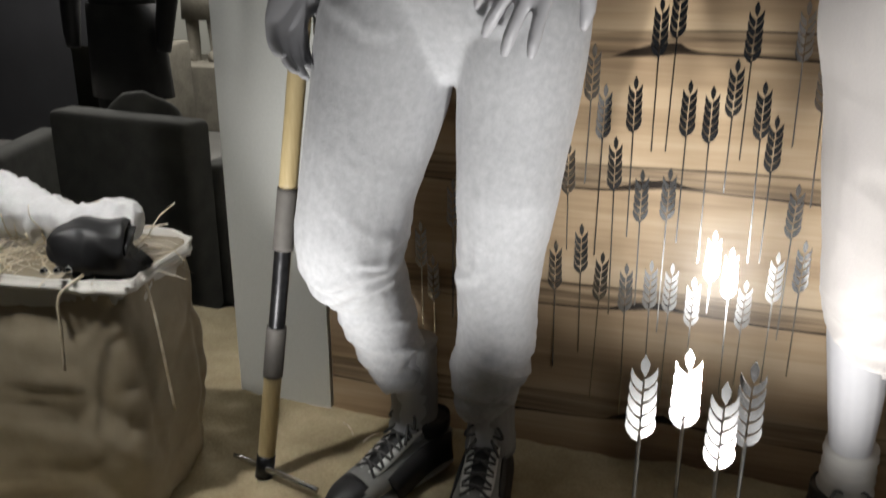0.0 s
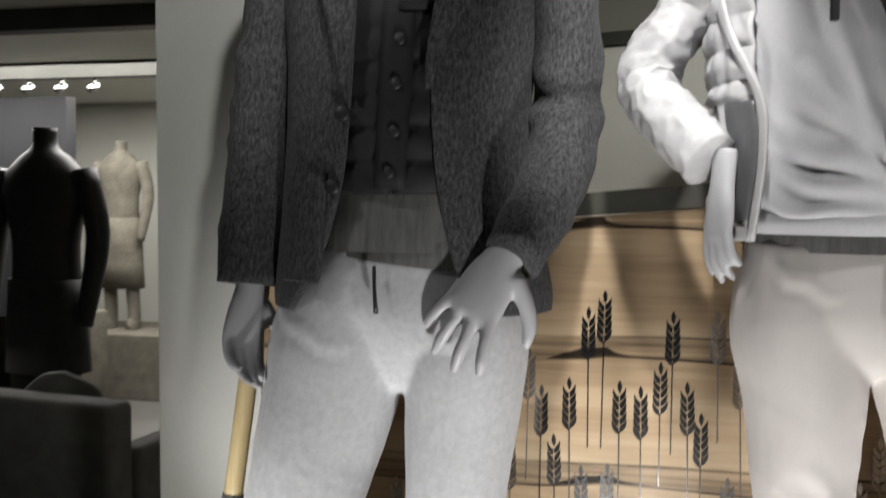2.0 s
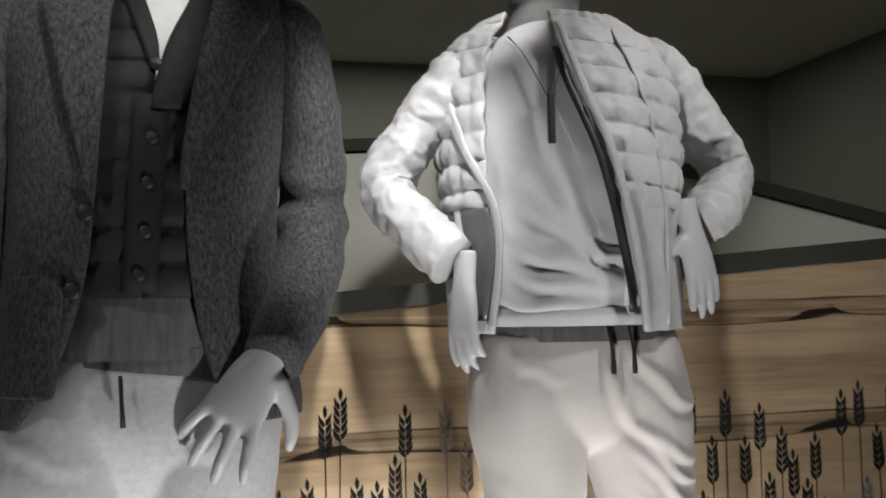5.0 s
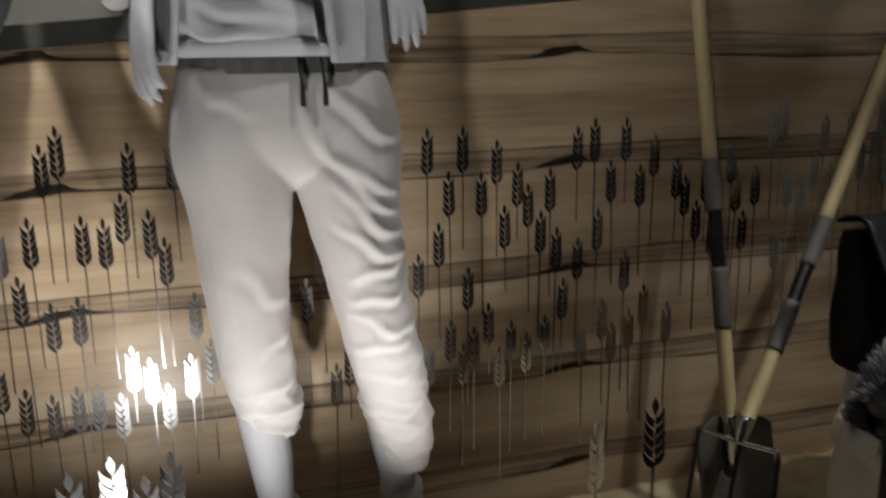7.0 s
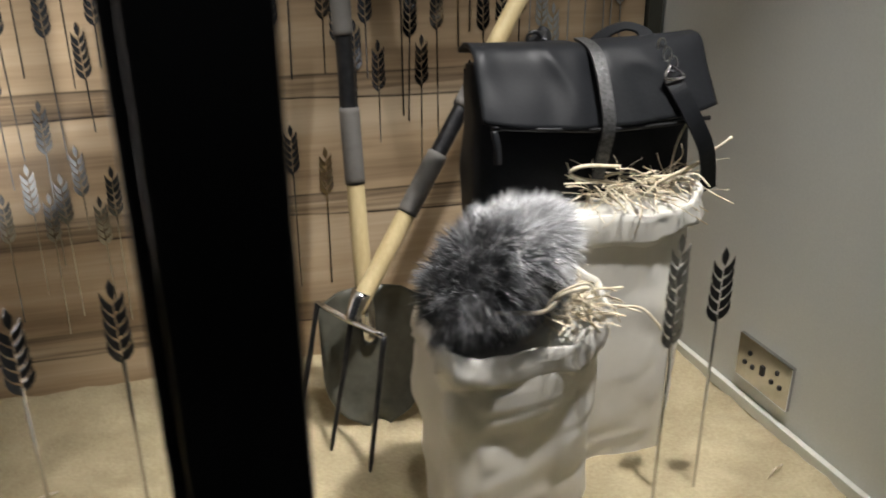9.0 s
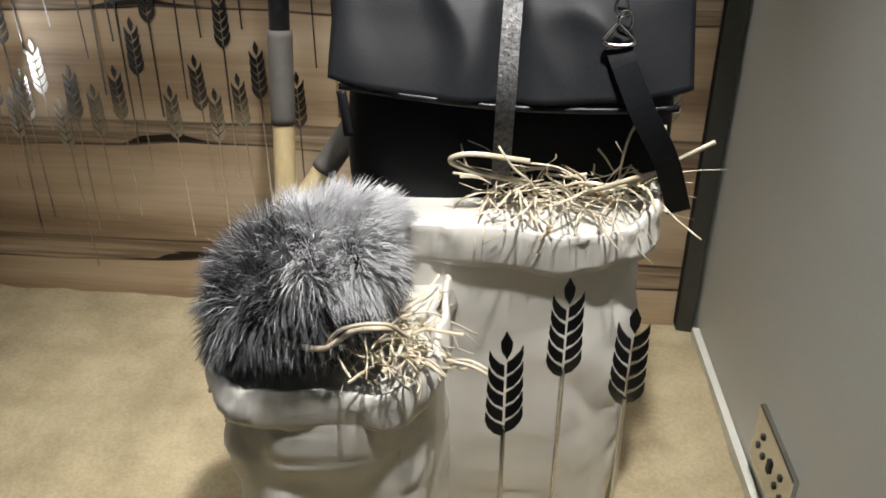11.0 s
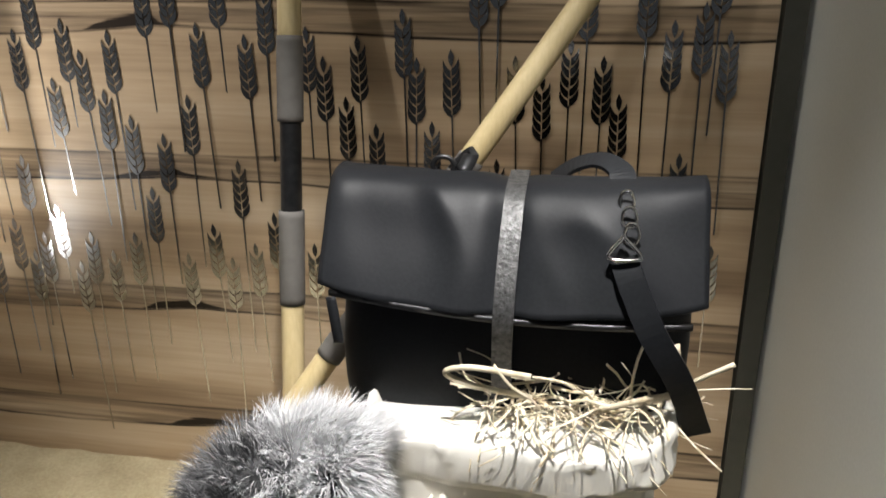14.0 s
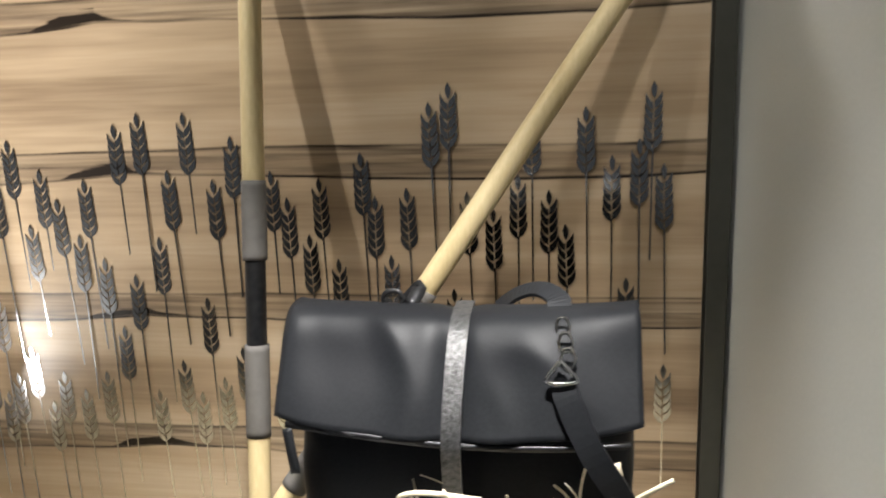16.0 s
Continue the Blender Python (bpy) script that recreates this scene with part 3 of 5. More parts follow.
def creases(lines):
    """Drawn folds on the front of a garment: each from x, z to x, z, with its breadth and height; a ridge with a hollow under it."""
    def f(p, n):
        if n[1] > 0.35:
            return 0.0
        out = 0.0
        for x0, z0, x1, z1, w, h in lines:
            dx, dz = x1 - x0, z1 - z0
            ln = math.hypot(dx, dz)
            t = ((p[0] - x0) * dx + (p[2] - z0) * dz) / (ln * ln)
            if t < -0.1 or t > 1.1:
                continue
            bend = 0.12 * ln * math.sin(math.pi * t) + 0.006 * math.sin(9 * t + 40 * x0)
            d = ((p[2] - z0) * dx - (p[0] - x0) * dz) / ln * (1 if dx > 0 else -1) + bend
            if abs(d) > 4 * w:
                continue
            fade = math.sin(math.pi * min(1.0, max(0.0, (t + 0.1) / 1.2))) ** 0.7
            out += 0.65 * fade * h * (math.exp(-(d / w) ** 2) - 0.85 * math.exp(-((d + 1.7 * w) / w) ** 2))
        return out
    return f


def trousers(name, label, mat, waist, legs, cuff_z, drape, lines=()):
    t = thing(name, label, "trousers")
    bm = bmesh.new()
    tube(bm, waist, 28, 5)
    for leg in legs:
        tube(bm, leg, 24, 5)
    soft, drawn = cuff_folds(cuff_z, drape * 0.55), creases(lines)
    fused("cloth", bm, mat, t, 0.0055, 7, lambda p, n: soft(p, n) + drawn(p, n))
    return t


# --- the man's figure
M1Y = -0.20
bm = bmesh.new()
tube(bm, [(0.72, M1Y, 0.94, 0.13, 0.08), (0.72, M1Y, 1.15, 0.135, 0.09), (0.725, M1Y, 1.36, 0.12, 0.07), (0.73, M1Y, 1.45, 0.07, 0.06), (0.74, M1Y, 1.52, 0.052, 0.052), (0.743, M1Y - 0.01, 1.66, 0.052, 0.055), (0.743, M1Y - 0.01, 1.70, 0.045, 0.045)], 20, 4)
for lx, kx, ax in ((0.61, 0.54, 0.595), (0.80, 0.782, 0.745)):
    tube(bm, [(lx, M1Y, 0.9, 0.06, 0.08), (kx, M1Y - 0.02, 0.5, 0.045, 0.05), (ax, M1Y + 0.03, 0.2, 0.034, 0.04), (ax, M1Y + 0.02, 0.08, 0.035, 0.045)], 14, 4)
hand(bm, (0.442, M1Y - 0.06, 0.925), (-0.10, -0.15, -1), (0.85, -0.35, 0), (0.45, 0.6, 0.75, 0.9), 0.10, 1.08, -1, 0.55)
hand(bm, (0.876, M1Y - 0.120, 0.990), (-0.50, -0.25, -0.82), (0.15, 0.95, -0.2), (0.15, 0.25, 0.32, 0.4), 0.34, 1.16, 1, 0.8)
tagged(fused("mannequin", bm, SKIN, None, 0.0045, 5), "headless grey lacquered male mannequin dressed for autumn", "mannequin", "window mannequins")

tr1 = trousers("jogging_trousers", "light grey marl jogging trousers with elasticated cuffs", JERSEY,
               [(0.725, M1Y, 1.01, 0.165, 0.115), (0.72, M1Y, 0.95, 0.174, 0.12), (0.715, M1Y, 0.88, 0.182, 0.12), (0.70, M1Y, 0.82, 0.14, 0.09), (0.69, M1Y, 0.77, 0.07, 0.06), (0.688, M1Y, 0.75, 0.02, 0.02)],
               [[(0.635, M1Y, 0.98, 0.085, 0.10), (0.582, M1Y, 0.86, 0.112, 0.118), (0.562, M1Y - 0.01, 0.74, 0.114, 0.112), (0.530, M1Y - 0.04, 0.58, 0.098, 0.098), (0.516, M1Y - 0.045, 0.47, 0.094, 0.092), (0.526, M1Y - 0.01, 0.395, 0.074, 0.076), (0.546, M1Y + 0.01, 0.31, 0.064, 0.068), (0.568, M1Y + 0.02, 0.235, 0.052, 0.056), (0.578, M1Y + 0.025, 0.195, 0.042, 0.048)],
                [(0.80, M1Y, 0.98, 0.085, 0.10), (0.796, M1Y, 0.86, 0.100, 0.118), (0.786, M1Y, 0.72, 0.094, 0.11), (0.780, M1Y - 0.02, 0.58, 0.080, 0.092), (0.768, M1Y - 0.01, 0.45, 0.068, 0.08), (0.760, M1Y + 0.005, 0.33, 0.068, 0.072), (0.742, M1Y + 0.02, 0.235, 0.064, 0.064), (0.728, M1Y + 0.03, 0.180, 0.050, 0.054), (0.722, M1Y + 0.03, 0.150, 0.042, 0.048)]], 0.26, 0.012,
               [(0.43, 0.440, 0.61, 0.470, 0.012, 0.012), (0.44, 0.405, 0.60, 0.440, 0.010, 0.010), (0.44, 0.375, 0.54, 0.385, 0.010, 0.006), (0.55, 0.47, 0.62, 0.50, 0.008, 0.008), (0.52, 0.255, 0.62, 0.270, 0.010, 0.007),
                (0.67, 0.215, 0.80, 0.255, 0.011, 0.010), (0.69, 0.185, 0.80, 0.195, 0.009, 0.009), (0.70, 0.30, 0.81, 0.33, 0.012, 0.006), (0.69, 0.42, 0.76, 0.52, 0.010, 0.006), (0.63, 0.84, 0.50, 0.90, 0.012, 0.004), (0.72, 0.84, 0.86, 0.92, 0.012, 0.004)])
b = bmesh.new()
tube(b, [(0.675, M1Y - 0.135, 0.965, 0.003, 0.003), (0.678, M1Y - 0.142, 0.93, 0.003, 0.003), (0.68, M1Y - 0.141, 0.895, 0.004, 0.004)], 8, 3)
part("drawstring", b, SHOEDARK, tr1, "dark drawstring")
b = bmesh.new()
tube(b, [(0.722, M1Y, 1.0, 0.168, 0.120), (0.722, M1Y, 0.985, 0.172, 0.122), (0.72, M1Y, 0.965, 0.174, 0.122)], 40, 3, cap=False)
part("waistband", b, KNITGREY, tr1, "dark ribbed waistband")

# knitted jumper: hem and roll neck
j = thing("roll_neck_jumper", "fine knit jumper, grey ribbed hem and white roll neck", "jumper")
b = bmesh.new()
JUMP = [(0.985, 0.70, M1Y, 0.172, 0.128, 0.7001, 0.6999), (1.03, 0.70, M1Y, 0.168, 0.126, 0.7001, 0.6999), (1.10, 0.70, M1Y, 0.16, 0.118, 0.7001, 0.6999)]
coat(b, JUMP, 64, 6, lambda z, a, p: 0.0012 * math.sin(a * 90) + 0.003 * nz(p, 16))
part("hem", b, KNITGREY, j, "dark grey ribbed hem")
b = bmesh.new()
tube(b, [(0.725, M1Y, 1.38, 0.15, 0.118), (0.725, M1Y, 1.46, 0.12, 0.105), (0.727, M1Y, 1.53, 0.070, 0.078), (0.727, M1Y - 0.01, 1.57, 0.058, 0.066), (0.727, M1Y - 0.01, 1.573, 0.063, 0.071), (0.727, M1Y - 0.01, 1.62, 0.062, 0.070), (0.727, M1Y - 0.01, 1.655, 0.060, 0.068)], 160, 6,
     lambda u, a, p: 0.0024 * math.sin(a * 38) if p[2] > 1.568 else 0.0)
part("roll_neck", b, ROLLNECK, j, "white ribbed roll neck")

# quilted down waistcoat
v = thing("down_waistcoat", "black quilted down waistcoat with round buttons", "waistcoat")
VEST = [(1.075, 0.70, M1Y, 0.172, 0.128, 0.699, 0.701), (1.12, 0.70, M1Y, 0.168, 0.130, 0.703, 0.705), (1.25, 0.70, M1Y, 0.175, 0.136, 0.708, 0.710), (1.36, 0.70, M1Y, 0.182, 0.133, 0.714, 0.716), (1.42, 0.705, M1Y, 0.172, 0.124, 0.722, 0.740), (1.50, 0.715, M1Y, 0.125, 0.108, 0.699, 0.772), (1.56, 0.722, M1Y, 0.090, 0.095, 0.680, 0.792), (1.60, 0.726, M1Y, 0.078, 0.088, 0.674, 0.792)]
vy = front_of(VEST)


def baffle(period, amp, z0=0.0):
    def f(z, a, p):
        s = abs(math.sin(math.pi * (z - z0) / period))
        return amp * (s ** 0.5) + 0.3 * amp * nz(p, 30) + 0.15 * amp * math.sin(a * 34 + 6 * nz(p, 8))
    return f


b = bmesh.new()
coat(b, VEST, 72, 14, baffle(0.048, 0.009, 1.075))
thick(part("quilted_body", b, DOWN, v), 0.006)
b = bmesh.new()
sheet(b, [(1.08, 0.676, 0.722), (1.2, 0.684, 0.732), (1.36, 0.692, 0.742)], vy, 0.012, 4)
thick(part("placket", b, DOWN, v, "flat black button placket"), 0.004)
for z, x in ((1.405, 0.722), (1.298, 0.718), (1.234, 0.712), (1.165, 0.709), (1.105, 0.700)):
    b = bmesh.new()
    disc(b, (x, vy(x, z) - 0.014, z), 0.0092, 0.005)
    part("button", b, SHOEDARK, v, "glossy dark button")
for rows in ([(1.40, 0.716, 0.728), (1.45, 0.698, 0.722), (1.52, 0.672, 0.700), (1.585, 0.655, 0.682)], [(1.34, 0.716, 0.760), (1.40, 0.726, 0.785), (1.45, 0.740, 0.800), (1.52, 0.768, 0.812), (1.60, 0.785, 0.812)]):
    b = bmesh.new()
    sheet(b, rows, vy, 0.016, 4)
    thick(part("collar", b, DOWN, v, "plain black turned-back collar"), 0.006)

# tweed blazer
bz = thing("tweed_blazer", "charcoal tweed blazer worn open over the waistcoat", "blazer")
BLAZ = [(0.892, 0.700, M1Y, 0.226, 0.150, 0.532, 0.822), (0.925, 0.700, M1Y, 0.226, 0.151, 0.556, 0.812), (1.00, 0.697, M1Y, 0.214, 0.150, 0.599, 0.788), (1.10, 0.694, M1Y, 0.203, 0.150, 0.626, 0.770), (1.20, 0.692, M1Y, 0.196, 0.150, 0.638, 0.763),
        (1.30, 0.695, M1Y, 0.200, 0.150, 0.646, 0.766), (1.40, 0.700, M1Y, 0.214, 0.144, 0.650, 0.786), (1.47, 0.704, M1Y, 0.232, 0.126, 0.652, 0.803), (1.52, 0.707, M1Y, 0.240, 0.100, 0.654, 0.816), (1.546, 0.707, M1Y, 0.226, 0.088, 0.652, 0.812), (1.570, 0.708, M1Y, 0.182, 0.082, 0.650, 0.802), (1.590, 0.710, M1Y, 0.132, 0.080, 0.650, 0.795), (1.612, 0.714, M1Y, 0.094, 0.082, 0.654, 0.785)]
by = front_of(BLAZ)
b = bmesh.new()
coat(b, BLAZ, 96, 8, lambda z, a, p: 0.0035 * nz((p[0], p[1], p[2] * 0.5), 7) + 0.001 * nz(p, 20))
thick(part("body", b, TWEED, bz), 0.007)
sl = folds(0.005, 1.1, 1.9, 1.6)


def elbow(uc, amp):
    return lambda u, a, p: sl(p) + amp * math.exp(-((u - uc) / 0.07) ** 2) * math.sin(70 * u + 2 * math.sin(a))


b = bmesh.new()
tube(b, [(0.560, M1Y, 1.540, 0.02, 0.03), (0.510, M1Y, 1.530, 0.040, 0.066), (0.486, M1Y, 1.490, 0.047, 0.076), (0.472, M1Y, 1.40, 0.054, 0.078), (0.460, M1Y - 0.005, 1.30, 0.056, 0.072), (0.450, M1Y - 0.015, 1.20, 0.055, 0.067), (0.440, M1Y - 0.035, 1.06, 0.053, 0.062), (0.434, M1Y - 0.055, 0.925, 0.050, 0.056)], 36, 8, elbow(0.30, 0.003))
part("sleeve", b, TWEED, bz)
b = bmesh.new()
tube(b, [(0.860, M1Y, 1.535, 0.02, 0.03), (0.905, M1Y, 1.520, 0.040, 0.066), (0.926, M1Y, 1.475, 0.048, 0.076), (0.938, M1Y, 1.40, 0.052, 0.076), (0.947, M1Y + 0.01, 1.30, 0.054, 0.070), (0.948, M1Y + 0.01, 1.20, 0.055, 0.066), (0.937, M1Y - 0.03, 1.11, 0.055, 0.062), (0.912, M1Y - 0.09, 1.04, 0.052, 0.057), (0.884, M1Y - 0.135, 0.985, 0.046, 0.051)], 36, 8, elbow(0.36, 0.006))
part("sleeve", b, TWEED, bz)
for k, rows in enumerate(([(1.225, 0.634, 0.641), (1.27, 0.622, 0.645), (1.35, 0.600, 0.653), (1.43, 0.580, 0.657), (1.495, 0.562, 0.660), (1.512, 0.570, 0.660), (1.545, 0.600, 0.660), (1.585, 0.628, 0.664), (1.61, 0.640, 0.668)],
                          [(1.225, 0.758, 0.768), (1.27, 0.758, 0.776), (1.35, 0.770, 0.815), (1.43, 0.784, 0.850), (1.485, 0.795, 0.880), (1.505, 0.798, 0.868), (1.545, 0.802, 0.840), (1.585, 0.796, 0.824), (1.61, 0.790, 0.812)])):
    b = bmesh.new()
    sheet(b, rows, by, 0.014, 8)
    thick(part("lapel", b, TWEED, bz, "notched tweed lapel"), 0.007)
b = bmesh.new()
tube(b, [(0.716, M1Y + 0.006, 1.572, 0.112, 0.096), (0.720, M1Y + 0.006, 1.60, 0.098, 0.098), (0.724, M1Y + 0.010, 1.628, 0.086, 0.094)], 40, 4, cap=False)
bmesh.ops.delete(b, geom=[f for f in b.faces if f.calc_center_median().y < M1Y - 0.02], context="FACES")
thick(part("collar", b, TWEED, bz, "turned-down tweed collar"), 0.008)
b = bmesh.new()
sheet(b, [(0.935, 0.512, 0.575), (0.95, 0.507, 0.590), (1.08, 0.512, 0.600), (1.105, 0.515, 0.600)], by, 0.005, 8)
thick(part("patch_pocket", b, TWEED, bz, "patch pocket"), 0.004)
for z, x in ((1.192, 0.630), (1.084, 0.613)):
    b = bmesh.new()
    disc(b, (x, by(x, z) - 0.006, z), 0.012, 0.006, 16)
    part("button", b, SHOEDARK, bz, "glossy black horn button")


def trainer(x, y, turn):
    """A laced suede trainer with a dark side panel."""
    t = thing("trainer", "grey suede trainer with dark panels, laced", "shoe", (x, y, 0.0), "trainers on the mannequins")
    t.rotation_euler = (0, 0, turn)
    b = bmesh.new()
    tube(b, [(0, 0.085, 0.045, 0.026, 0.03), (0, 0.07, 0.055, 0.034, 0.045), (0, 0.02, 0.06, 0.037, 0.048), (0, -0.05, 0.048, 0.041, 0.036), (0, -0.12, 0.036, 0.042, 0.024), (0, -0.165, 0.03, 0.026, 0.016)], 20, 4, ref=(0, 0, 1))
    part("upper", b, SUEDE, t)
    b = bmesh.new()
    tube(b, [(0, 0.095, 0.013, 0.028, 0.013), (0, 0.05, 0.013, 0.038, 0.013), (0, -0.08, 0.013, 0.045, 0.013), (0, -0.15, 0.014, 0.036, 0.013), (0, -0.178, 0.016, 0.016, 0.010)], 20, 4, ref=(0, 0, 1))
    part("sole", b, SOLE, t, "pale rubber sole")
    b = bmesh.new()
    tube(b, [(0, 0.055, 0.09, 0.038, 0.046), (0, 0.05, 0.112, 0.040, 0.048), (0, 0.05, 0.118, 0.034, 0.042)], 20, 3)
    part("collar", b, SHOEDARK, t, "padded black collar")
    for s in (-1, 1):
        b = bmesh.new()
        ribbon(b, [(s * 0.034, 0.082, 0.055), (s * 0.040, 0.04, 0.062), (s * 0.043, -0.01, 0.055), (s * 0.046, -0.07, 0.032)], 0.052, (s, 0, 0.3), 0.005)
        part("side_panel", b, SHOEDARK, t, "black leather side panel")
        b = bmesh.new()
        ribbon(b, [(s * 0.020, 0.012, 0.112), (s * 0.021, -0.03, 0.094), (s * 0.021, -0.075, 0.073), (s * 0.016, -0.10, 0.062)], 0.017, (s * 0.5, -0.4, 1), 0.005)
        part("eyestay", b, SOLE, t, "pale grey eyelet strip")
    b = bmesh.new()
    ribbon(b, [(0, 0.030, 0.150), (0, 0.014, 0.125), (0, -0.03, 0.096), (0, -0.09, 0.068)], 0.030, (0, -0.5, 1), 0.006)
    part("tongue", b, SHOEDARK, t, "dark padded tongue")
    b = bmesh.new()
    tube(b, [(0, -0.115, 0.040, 0.040, 0.022), (0, -0.150, 0.034, 0.034, 0.020), (0, -0.176, 0.028, 0.020, 0.013)], 18, 4, ref=(0, 0, 1))
    part("toe_cap", b, SHOEDARK, t, "dark suede toe cap")
    for k in range(5):
        b = bmesh.new()
        yy, zz, side = 0.006 - 0.022 * k, 0.122 - 0.0112 * k, 1 if k % 2 else -1
        tube(b, [(-0.026 * side, yy, zz - 0.008, 0.0028, 0.0028), (0, yy - 0.009, zz, 0.0028, 0.0028), (0.026 * side, yy - 0.018, zz - 0.016, 0.0028, 0.0028)], 6, 3)
        tube(b, [(0.026 * side, yy, zz - 0.008, 0.0028, 0.0028), (0, yy - 0.009, zz + 0.002, 0.0028, 0.0028), (-0.026 * side, yy - 0.018, zz - 0.016, 0.0028, 0.0028)], 6, 3)
        part("lace", b, KNITGREY, t, "dark crossed shoelace")
    b = bmesh.new()
    for side in (-1, 1):
        tube(b, [(0, 0.010, 0.130, 0.003, 0.003), (side * 0.022, 0.0, 0.142, 0.003, 0.003), (side * 0.034, -0.012, 0.128, 0.003, 0.003), (side * 0.012, -0.006, 0.126, 0.003, 0.003), (side * 0.030, -0.03, 0.10, 0.0028, 0.0028)], 6, 5)
    part("bow", b, KNITGREY, t, "dark lace bow")
    return t


def sock(x, y, z0, z1):
    o = bmesh.new()
    tube(o, [(x, y - 0.005, z0, 0.046, 0.058), (x, y, (z0 + z1) / 2, 0.042, 0.05), (x, y, z1, 0.041, 0.048)], 24, 8, lambda u, a, p: 0.003 * math.sin(u * 300) * 0.6 + 0.002 * nz(p, 30))
    return o


for x, z1, tn in ((0.595, 0.27, -0.5), (0.745, 0.24, 0.1)):
    trainer(x, M1Y + 0.0, tn)
    tagged(mesh_ob("sock", sock(x, M1Y + 0.045, 0.075, z1), SOCKGREY), "grey knitted sock pulled over the ankle", "sock", "socks")

# --- the woman's figure
M2Y = -0.21
bm = bmesh.new()
tube(bm, [(1.39, M2Y, 0.95, 0.14, 0.095), (1.38, M2Y, 1.12, 0.12, 0.09), (1.365, M2Y, 1.33, 0.145, 0.10), (1.36, M2Y, 1.46, 0.11, 0.08), (1.345, M2Y, 1.52, 0.052, 0.052), (1.343, M2Y, 1.63, 0.046, 0.05), (1.343, M2Y, 1.648, 0.03, 0.034)], 20, 4)
for top, kn, an in (((1.32, 0.9), (1.305, 0.52), (1.345, 0.15)), ((1.47, 0.9), (1.525, 0.52), (1.585, 0.15))):
    tube(bm, [(top[0], M2Y, top[1], 0.075, 0.08), (kn[0], M2Y - 0.02, kn[1], 0.045, 0.05), ((kn[0] + an[0]) / 2 + 0.005, M2Y + 0.02, 0.32, 0.042, 0.048), (an[0], M2Y + 0.05, an[1], 0.029, 0.034), (an[0], M2Y + 0.04, 0.07, 0.03, 0.04)], 14, 4)
hand(bm, (1.175, M2Y - 0.09, 1.095), (-0.08, -0.1, -1), (0.9, 0.4, 0), (0.25, 0.3, 0.4, 0.5), 0.06, 0.88, -1, 0.5)
hand(bm, (1.568, M2Y - 0.07, 1.18), (0.16, -0.1, -1), (-0.35, 0.9, 0), (0.05, 0.1, 0.1, 0.2), 0.12, 0.92, -1, 0.9)
tagged(fused("mannequin", bm, SKIN, None, 0.0045, 5), "headless grey lacquered female mannequin with arms akimbo", "mannequin", "window mannequins")

tr2 = trousers("jogging_trousers", "pale blush jersey jogging trousers gathered at the ankle", BLUSH,
               [(1.385, M2Y, 1.045, 0.155, 0.108), (1.388, M2Y, 0.98, 0.175, 0.118), (1.395, M2Y, 0.90, 0.178, 0.12), (1.40, M2Y, 0.85, 0.14, 0.095), (1.402, M2Y, 0.825, 0.07, 0.06), (1.402, M2Y, 0.81, 0.02, 0.02)],
               [[(1.31, M2Y, 1.0, 0.09, 0.10), (1.296, M2Y, 0.88, 0.098, 0.112), (1.304, M2Y - 0.01, 0.78, 0.086, 0.10), (1.304, M2Y - 0.02, 0.66, 0.073, 0.088), (1.312, M2Y - 0.03, 0.52, 0.064, 0.076), (1.322, M2Y - 0.01, 0.46, 0.062, 0.070), (1.338, M2Y + 0.01, 0.40, 0.056, 0.060), (1.340, M2Y + 0.015, 0.352, 0.04, 0.045)],
                [(1.47, M2Y, 1.0, 0.09, 0.10), (1.484, M2Y, 0.88, 0.100, 0.112), (1.495, M2Y - 0.01, 0.76, 0.083, 0.10), (1.510, M2Y - 0.03, 0.64, 0.069, 0.084), (1.534, M2Y - 0.035, 0.52, 0.065, 0.076), (1.562, M2Y - 0.01, 0.40, 0.062, 0.068), (1.582, M2Y + 0.01, 0.32, 0.057, 0.058), (1.588, M2Y + 0.015, 0.25, 0.041, 0.046)]], 0.39, 0.012,
               [(1.40, 0.93, 1.56, 0.80, 0.010, 0.010), (1.43, 0.90, 1.57, 0.76, 0.009, 0.009), (1.44, 0.985, 1.575, 0.885, 0.010, 0.010), (1.46, 0.82, 1.575, 0.72, 0.009, 0.008), (1.45, 0.76, 1.57, 0.69, 0.009, 0.008), (1.47, 0.66, 1.58, 0.71, 0.009, 0.008), (1.47, 0.62, 1.58, 0.65, 0.009, 0.008), (1.48, 0.60, 1.58, 0.56, 0.009, 0.008), (1.48, 0.53, 1.60, 0.58, 0.009, 0.007), (1.49, 0.48, 1.60, 0.50, 0.010, 0.007),
                (1.51, 0.40, 1.63, 0.43, 0.010, 0.011), (1.52, 0.355, 1.64, 0.37, 0.009, 0.011), (1.53, 0.32, 1.63, 0.30, 0.008, 0.010), (1.27, 0.47, 1.38, 0.50, 0.010, 0.010), (1.27, 0.435, 1.40, 0.445, 0.009, 0.012), (1.29, 0.40, 1.39, 0.385, 0.008, 0.010), (1.30, 0.54, 1.37, 0.60, 0.010, 0.006), (1.30, 0.70, 1.37, 0.62, 0.012, 0.005), (1.25, 0.98, 1.33, 0.94, 0.010, 0.005)])
for x in (1.395, 1.43):
    b = bmesh.new()
    tube(b, [(x, M2Y - 0.125, 1.02, 0.0028, 0.0028), (x + 0.002, M2Y - 0.135, 0.985, 0.0028, 0.0028), (x + 0.003, M2Y - 0.136, 0.955, 0.0045, 0.0045), (x + 0.003, M2Y - 0.136, 0.945, 0.004, 0.004)], 8, 3)
    part("drawstring", b, SHOEDARK, tr2, "dark-tipped drawstring")
b = bmesh.new()
